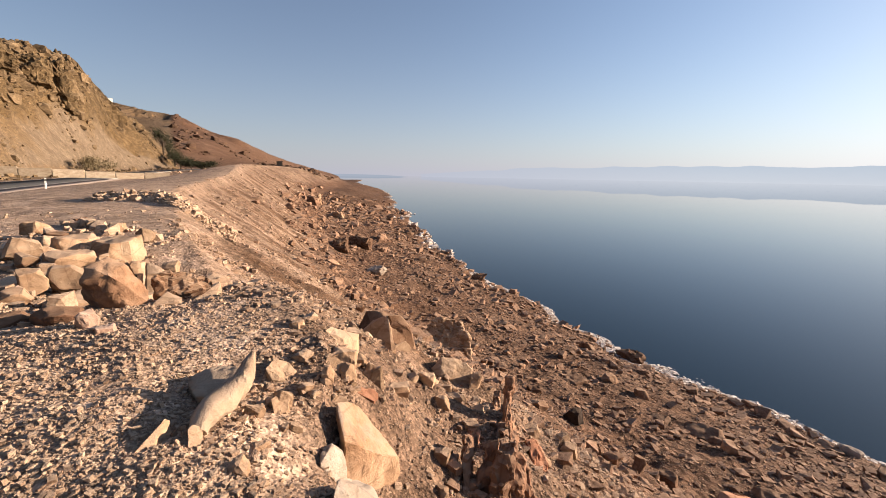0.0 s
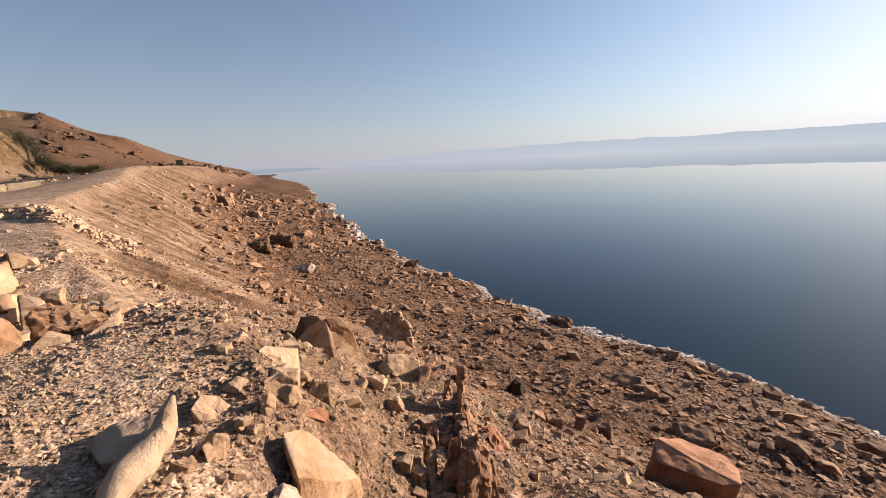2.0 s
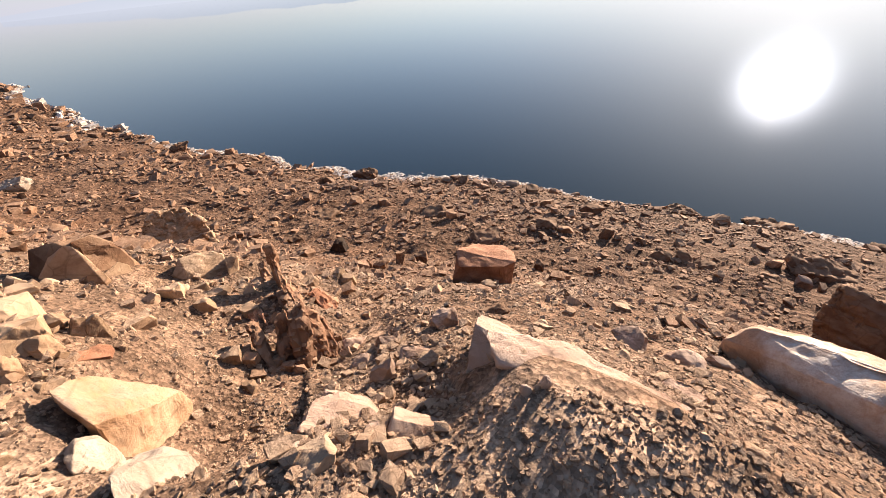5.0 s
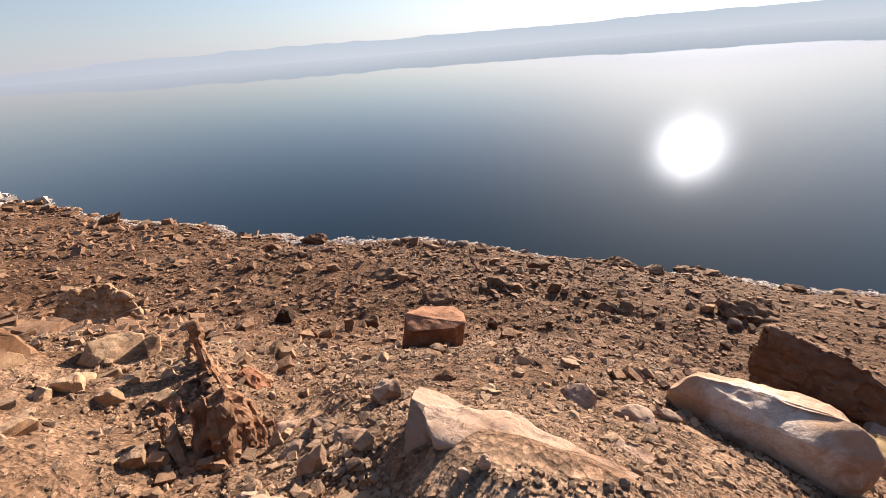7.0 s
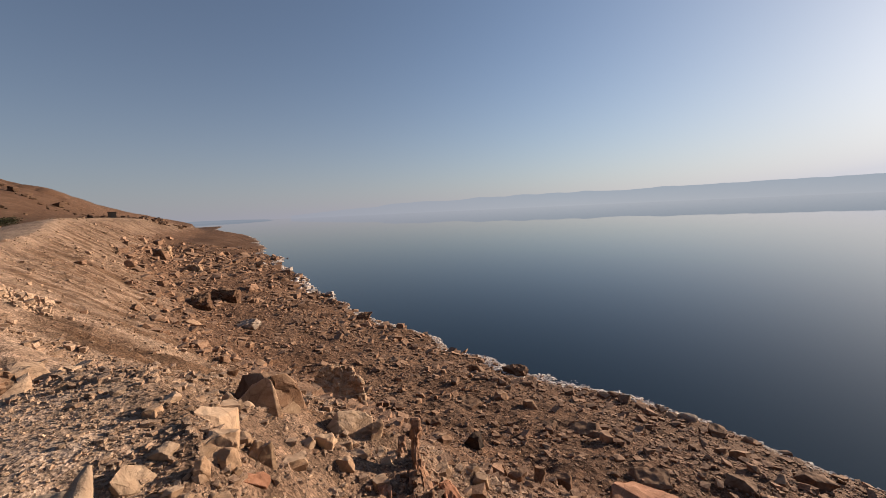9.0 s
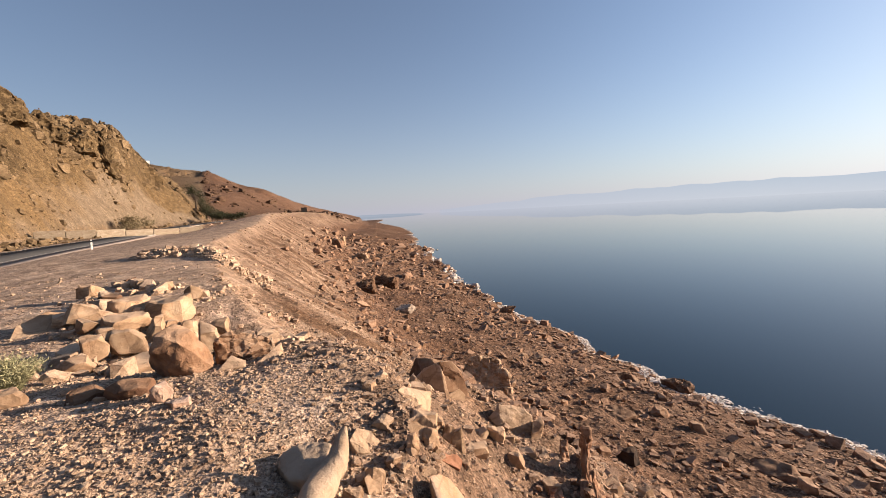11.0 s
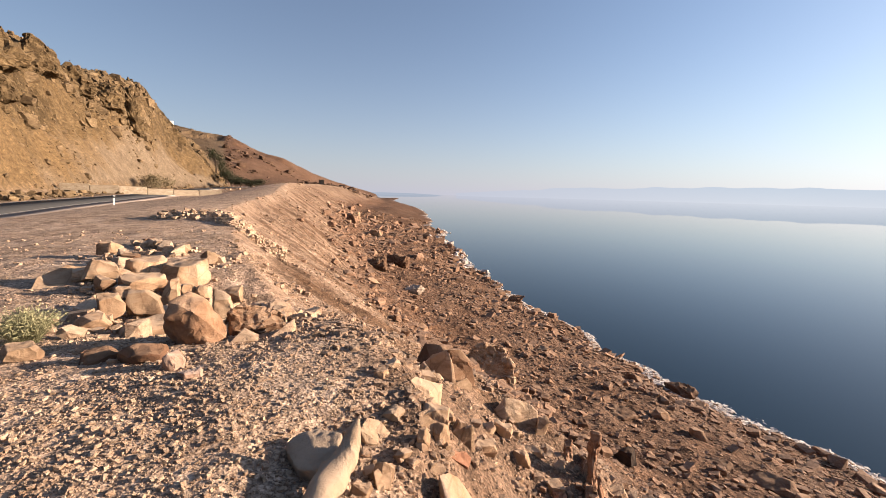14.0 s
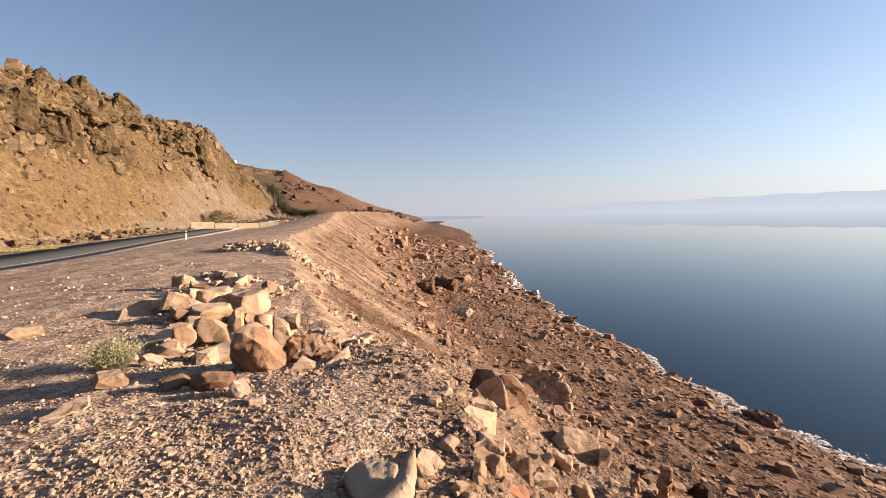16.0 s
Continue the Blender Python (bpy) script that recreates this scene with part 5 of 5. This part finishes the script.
def hut(place, size, material, roof, label, turn):
    x, y = place
    root = new("hut")
    root.matrix_world = pose(x, y, height_at(x, y) - 0.3, 0, 0, turn)
    part("wall", box_mesh("wall", (size[0], size[1], size[2]), 0.03, material), root)
    top = part("roof", box_mesh("roof", (size[0] + 0.5, size[1] + 0.5, 0.25), 0.04, roof), root)
    top.matrix_local = pose(0, 0, size[2])
    door = part("door", box_mesh("door", (0.9, 0.08, 2.0), 0.01, BLACK), root)
    door.matrix_local = pose(0, -size[1] / 2 - 0.02, 0.3)
    return tagged(root, label, "hut")


DARKWALL = plain_material("dark_weathered_wall", (0.035, 0.028, 0.024), 0.9)
hut((-154, 240), (3.6, 3.0, 3.4), DARKWALL, DARKWALL, "small dark hut at the edge of the coast road", 32)
hut((-452, 387), (5.0, 4.0, 3.6), WHITE, WHITE, "small white building on the ridge", 48)


# ---- loose stones: too many to count ----
def chip(seed, cuts, flat):
    """A small broken stone, one metre across: an uneven block with flat broken faces; its points and triangles."""
    rng = random.Random(seed)
    bm = bmesh.new()
    for sx in (-1, 1):
        for sy in (-1, 1):
            for sz in (-1, 1):
                bm.verts.new((sx * rng.uniform(0.4, 1.0), sy * rng.uniform(0.4, 1.0), sz * rng.uniform(0.4, 1.0)))
    for k in range(max(0, cuts)):
        bm.verts.new(Vector((rng.gauss(0, 1), rng.gauss(0, 1), rng.gauss(0, 1))).normalized() * rng.uniform(1.0, 1.2))
    out = bmesh.ops.convex_hull(bm, input=bm.verts[:])
    bmesh.ops.delete(bm, geom=list({g for g in out["geom_interior"] + out["geom_unused"] if isinstance(g, bmesh.types.BMVert)}), context="VERTS")
    bmesh.ops.triangulate(bm, faces=bm.faces)
    bm.verts.index_update()
    p = np.array([v.co[:] for v in bm.verts])
    tri = np.array([[v.index for v in f.verts] for f in bm.faces])
    bm.free()
    lo, hi = p.min(0), p.max(0)
    p = (p - (lo + hi) / 2) / (hi - lo) * np.array((1, rng.uniform(0.55, 0.95), flat * rng.uniform(0.5, 1.1)))
    p[:, 2] -= p[:, 2].min()
    return p, tri


def loose(name, label, n, radii, bearings, sizes, material, weight, seed, cuts=1, flat=0.7, steep=2.2, spots=None, sunk=(0.05, 0.3), least=1.0):
    """Loose stones strewn over the ground, thick where weight() says so, in one mesh."""
    rng = np.random.default_rng(seed)
    r = np.exp(rng.uniform(math.log(radii[0]), math.log(radii[1]), n))
    az = np.radians(rng.uniform(*bearings, n))
    x, y = r * np.sin(az), r * np.cos(az)
    if spots is not None:
        x, y = spots[0], spots[1]
        r = np.hypot(x, y)
    z, scree, ochre, crags, cut = land(x, y)
    if spots is not None:
        z = z + spots[2]
    keep = rng.uniform(0, 1, len(x)) < weight(x, y, z, scree, ochre)
    x, y, z, r = x[keep], y[keep], z[keep], r[keep]
    n = len(x)
    s = sizes[0] * (1 - rng.uniform(0, 1, n)) ** (-1 / steep)
    s = np.minimum(s, sizes[1]) * np.clip(r / sizes[2], least, None)
    a, b = rng.uniform(0, math.tau, n), rng.normal(0, 0.28, n)
    sink = rng.uniform(*sunk, n) * s * flat
    pick = rng.integers(0, 24, n)
    points, triangles, first = [], [], 0
    for k in range(24):
        at = np.flatnonzero(pick == k)
        p, tri = chip(seed * 50 + k, cuts, flat)
        px, py, pz = (p[None, :, i] * s[at, None] for i in range(3))
        ca, sa, cb, sb = (f(v[at])[:, None] for v in (a, b) for f in (np.cos, np.sin))
        px, pz = px * cb + pz * sb, pz * cb - px * sb
        px, py = px * ca - py * sa, px * sa + py * ca
        points.append(np.stack([px + x[at, None], py + y[at, None], pz + (z - sink)[at, None]], -1).reshape(-1, 3))
        triangles.append((tri[None] + (first + np.arange(len(at)) * len(p))[:, None, None]).reshape(-1, 3))
        first += len(at) * len(p)
    pts, tri = np.concatenate(points), np.concatenate(triangles)
    me = bpy.data.meshes.new(name)
    me.vertices.add(len(pts))
    me.vertices.foreach_set("co", pts.astype(np.float32).ravel())
    me.loops.add(tri.size)
    me.loops.foreach_set("vertex_index", tri.ravel().astype(np.int32))
    me.polygons.add(len(tri))
    me.polygons.foreach_set("loop_start", np.arange(0, tri.size, 3, dtype=np.int32))
    me.polygons.foreach_set("use_smooth", np.zeros(len(tri), bool))
    me.materials.append(material)
    me.update(calc_edges=True)
    return tagged(new(name, me), label, name.replace("_", " "), kind="stuff")


def patchy(x, y, size, seed):
    return np.clip(0.5 + 0.9 * fbm(x, y, size, 3, seed), 0, 1)


def gravel_weight(x, y, z, scree, ochre):
    r = np.hypot(x, y)
    w = np.where(scree < 0.15, 0.35 + 0.65 * patchy(x, y, 1.1, 61), 0.0) * np.clip((13 - r) / 7, 0.12, 1)
    road = np.abs(off_line(x, y, ROAD)[0])
    return np.where((z > 8) & (road > 5) & (ochre < 0.05), w, 0)


def r_near(x, y):
    return np.hypot(x, y)


def edge_weight(x, y, z, scree, ochre):
    crest = off_line(x, y, CREST)[0]
    # the smooth slab stays bare
    bare = np.abs(off_line(x, y, [(0.95, 1.45), (1.25, 1.2), (1.6, 0.8)])[0]) < 0.17
    return np.where(bare, 0, 1) * np.where((crest > -0.6) & (z > 9) & (r_near(x, y) < 14), (0.25 + 0.75 * patchy(x, y, 0.8, 67)) * np.where(y > 6.5, 0.12, 1), np.where((crest > -3) & (x > -7) & (z > 17), 0.12, 0))


def scree_weight(x, y, z, scree, ochre):
    w = np.clip(scree * 1.6 - 0.6, 0.05, 1) * (0.32 + 0.68 * np.clip(patchy(x, y, 7, 71) * 1.7 - 0.45, 0, 1) * patchy(x, y, 1.8, 73) * 1.9)
    # the gravelly apron below the edge carries few stones
    w = w * (1 - 0.65 * np.clip((9.5 - np.hypot(x, y)) / 3, 0, 1))
    return np.where((z > 0.1) & (z < 17.6), w, 0)


def berm_weight(x, y, z, scree, ochre):
    lines = patchy(y + 0.066 * x, x * 0.1, 2.2, 79)
    return np.where((scree > 0.2) & (scree < 0.75) & (z > 6) & (y > 8), np.clip(lines * 1.8 - 0.75, 0, 1) + 0.06, 0)


def cliff_weight(x, y, z, scree, ochre):
    return np.where((ochre > 0.3) & (z < 75), 0.15 + 0.85 * patchy(x, y, 12, 83) ** 2, 0)


def crag_weight(x, y, z, scree, ochre):
    r, az = np.hypot(x, y), np.degrees(np.arctan2(x, y))
    foot, top = np.interp(az, CLIFF[:, 0], CLIFF[:, 1]), np.interp(az, CLIFF[:, 0], CLIFF[:, 3])
    s = (r - foot) / (top - foot)
    return np.where((s > 0.36) & (s < 1.02) & (az < -51.0), np.clip((s - 0.3) * 3, 0, 1) * patchy(x, y, 20, 89), 0)


def rim_weight(x, y, z, scree, ochre):
    r, az = np.hypot(x, y), np.degrees(np.arctan2(x, y))
    q = (r - 250) / (np.interp(az, HILL[:, 0], HILL[:, 2]) - 250)
    return np.where((q > 0.2) & (q < 1.0) & (ochre < 0.1) & (z > 14), np.clip((q - 0.7) * 4, 0.3, 1) * patchy(x, y, 40, 99), 0)


def toe_weight(x, y, z, scree, ochre):
    """Stones gather where the bank meets the scree."""
    az = np.degrees(np.arctan2(x, y))
    return np.where((scree > 0.5) & (scree < 1.0) & (z > 3) & (z < 17) & (az < 2) & (ochre < 0.1), np.clip(patchy(x, y, 6, 107) * 1.6 - 0.3, 0, 1), np.where((scree >= 1.0) & (z > 1) & (z < 12) & (az < 5), 0.25 * patchy(x, y, 9, 109), 0))


def heap_weight(x, y, z, scree, ochre):
    """The low bank of rubble that crosses the lay-by."""
    return np.where((x > -21.5) & (x < -11.5) & (np.abs(y - 16.6 - 0.4 * np.sin(x) + 0.2 * (x + 16)) < 1.1), 0.9, 0)


loose("gravel", "fine tan gravel strewn over the lay-by", 155000, (1.0, 22), (-76, 14), (0.008, 0.04, 6.5), STONES_PALE, gravel_weight, 3, 0, 0.85, 2.3)
loose("rubble", "tan rubble along the edge of the slope", 56000, (1.0, 14), (-60, 96), (0.017, 0.08, 4.5), STONES_TAN, edge_weight, 5, 0, 0.7, 2.0, least=0.5)
loose("rubble", "broken tan stones half sunk in the edge of the slope", 7000, (1.0, 7), (-45, 96), (0.04, 0.13, 4.5), STONES_TAN, edge_weight, 6, 2, 0.65, 2.2, sunk=(0.2, 0.6), least=0.3)
def single_stones(n, radii, bearings, sizes, material, weight, seed, label, group):
    """Stones that can be told apart: things of their own that share a few shapes."""
    rng = np.random.default_rng(seed)
    shapes = [stone_mesh("stone", "abas"[k % 4], seed * 40 + k, (1.0, rng.uniform(0.6, 0.95), rng.uniform(0.4, 0.75)), 2, material, 0.8) for k in range(12)]
    r = np.exp(rng.uniform(math.log(radii[0]), math.log(radii[1]), n * 12))
    az = np.radians(rng.uniform(*bearings, n * 12))
    x, y = r * np.sin(az), r * np.cos(az)
    z, scree, ochre, crags, cut = land(x, y)
    at = np.flatnonzero(rng.uniform(0, 1, len(x)) < weight(x, y, z, scree, ochre))[:n]
    for i in at:
        size = min(sizes[1], sizes[0] * (1 - rng.uniform(0, 1)) ** -0.5) * max(0.45, r[i] / sizes[2])
        ob = new("stone", shapes[int(rng.integers(0, 12))])
        ob.matrix_world = pose(x[i], y[i], z[i] - 0.16 * size, *rng.uniform(-12, 12, 2), rng.uniform(0, 360)) @ Matrix.Scale(size, 4)
        tagged(ob, label, "stone", group)


single_stones(210, (1.5, 7.5), (-42, 80), (0.075, 0.2, 4.0), ROCK_TAN, edge_weight, 51, "broken tan stone lying loose on the edge of the slope", "loose stones on the edge")
single_stones(190, (9, 60), (-30, 88), (0.26, 0.8, 20.0), ROCK_RUSSET, scree_weight, 53, "broken brown stone lying on the scree above the lake", "loose stones on the scree")
cluster = np.random.default_rng(14)
heap = np.concatenate([cluster.normal(c, w, (k, 2)) for c, w, k in (((0.45, 1.75), 0.28, 420), ((0.85, 2.35), 0.32, 300), ((0.2, 1.45), 0.22, 260), ((1.25, 2.75), 0.4, 160))])
loose("rubble", "pinkish broken stones in the hollow beside the slab", 1, (2, 3), (0, 1), (0.018, 0.12, 40.0), STONES_TAN, lambda x, y, z, scree, ochre: np.ones(len(x)), 35, 2, 0.7, 2.0, spots=(heap[:, 0], heap[:, 1], np.zeros(len(heap))))
loose("scree", "brown scree of broken stones on the slope", 75000, (4.5, 260), (-36, 95), (0.03, 0.24, 13.0), STONES_BROWN, scree_weight, 7, 0, 0.55, 2.1)
loose("boulder_field", "brown boulders strewn over the lower slope", 2000, (11, 160), (-34, 95), (0.20, 0.8, 26.0), STONES_BROWN, scree_weight, 9, 5, 0.65, 2.6)
loose("scree", "clusters of broken stones on the bench", 56000, (8, 200), (-34, 95), (0.06, 0.40, 16.0), STONES_BROWN, scree_weight, 19, 0, 0.5, 2.2)
loose("scree", "tan stones in streaks down the bank", 34000, (8, 190), (-46, -8), (0.028, 0.2, 22.0), STONES_TAN, berm_weight, 11, -1, 0.7, 2.2)
loose("talus", "ochre blocks fallen on the cliff's foot", 14000, (50, 260), (-80, -44), (0.18, 1.1, 90.0), STONES_OCHRE, cliff_weight, 13, 2, 0.8, 1.9)
loose("rubble", "bank of broken stones across the lay-by", 30000, (15, 31), (-60, -38), (0.05, 0.3, 20.0), STONES_PALE, heap_weight, 15, 0, 0.8, 2.2)
loose("crags", "weathered ochre crags along the top of the cliff", 12000, (75, 235), (-84, -50), (0.6, 2.6, 120.0), STONES_OCHRE, crag_weight, 17, 7, 0.95, 1.7)
loose("crags", "dark brown rocks along the rim of the hill", 6000, (330, 640), (-60, -26), (1.6, 7.0, 900.0), STONES_DARK, rim_weight, 21, 5, 0.6, 1.8)


def between_boulders(rows, each, seed):
    """Places for small stones that fill the gaps of a heap of boulders."""
    rng = np.random.default_rng(seed)
    x, y, h = [], [], []
    for sort, bx, by, w, tall, lift in rows:
        x.append(bx + rng.normal(0, 0.55 * w, each))
        y.append(by + rng.normal(0, 0.55 * w, each))
        h.append(rng.uniform(0, 1, each) ** 2 * min(lift * 0.6, 0.35))
    return np.concatenate(x), np.concatenate(y), np.concatenate(h)


loose("rubble", "broken tan stones filling the boulder heap", 1, (2, 3), (0, 1), (0.06, 0.42, 40.0), STONES_PALE, lambda x, y, z, scree, ochre: np.ones(len(x)), 23, 4, 0.8, 1.6, between_boulders(PILE_ROCKS + PILE_SMALL_ROCKS, 26, 4))
big = [("aB", -4.4, 26.5, 3.2, 2.0, 0.3), ("aB", -2.8, 26.0, 2.4, 1.0, 0.3)]
loose("rubble", "broken stones round a large rock on the slope", 1, (2, 3), (0, 1), (0.12, 0.7, 60.0), STONES_BROWN, lambda x, y, z, scree, ochre: np.ones(len(x)), 25, 2, 0.7, 1.7, between_boulders(big, 70, 6))
loose("boulder_field", "broken rocks along the foot of the bank", 12000, (12, 190), (-40, 5), (0.16, 0.8, 40.0), STONES_BROWN, toe_weight, 27, 2, 0.7, 2.0)
loose("crags", "large weathered ochre crags high on the cliff", 16000, (70, 235), (-84, -50), (0.9, 3.2, 150.0), STONES_OCHRE, crag_weight, 29, 6, 1.0, 2.0, sunk=(0.35, 0.75))
loose("rubble", "brown chips among upright rock plates", 1, (2, 3), (0, 1), (0.025, 0.13, 60.0), STONES_BROWN, lambda x, y, z, scree, ochre: np.ones(len(x)), 31, 1, 0.7, 1.7, between_boulders(OUTCROP, 14, 8))


# ---- the crust of salt along the water ----
SALT = rock_material("salt_crust", (0.42, 0.34, 0.28), (0.66, 0.58, 0.52), (0.86, 0.80, 0.75), veins=0.0, dust=(0.88, 0.82, 0.77), island=True, scale=2)


def shore_spots(n, seed):
    """Places within a few metres of the waterline."""
    rng = np.random.default_rng(seed)
    line = SHORE[(SHORE[:, 1] > -10) & (SHORE[:, 1] < 230)]
    k, f = rng.integers(0, len(line) - 1, n), rng.uniform(0, 1, n)
    p = line[k] + (line[k + 1] - line[k]) * f[:, None]
    p = p * rng.uniform(0.9, 1.02, n)[:, None]
    wide = 0.6 + 0.02 * p[:, 1].clip(0)
    return p[:, 0] + rng.normal(0, 1, n) * wide, p[:, 1] + rng.normal(0, 1, n) * wide, np.zeros(n)


def salt_weight(x, y, z, scree, ochre):
    broken = np.clip(patchy(x, y, 14, 131) * 2.2 - 0.15, 0.3, 1)
    return np.where((z > -0.12) & (z < 0.55), broken, 0)


loose("salt_crust", "white salt crust on the stones at the waterline", 1, (2, 3), (0, 1), (0.10, 0.45, 60.0), SALT, salt_weight, 33, -1, 0.28, 2.0, shore_spots(46000, 12))


def bluff_weight(x, y, z, scree, ochre):
    return np.where((z > -0.1) & (z < 1.3) & (y > 95), np.clip(patchy(x, y, 18, 133) * 2 - 0.3, 0.1, 1), 0)


loose("salt_crust", "pale salt-crusted blocks along the headland's shore", 1, (2, 3), (0, 1), (0.5, 2.2, 400.0), SALT, bluff_weight, 37, 2, 0.6, 2.2, shore_spots(4200, 16))
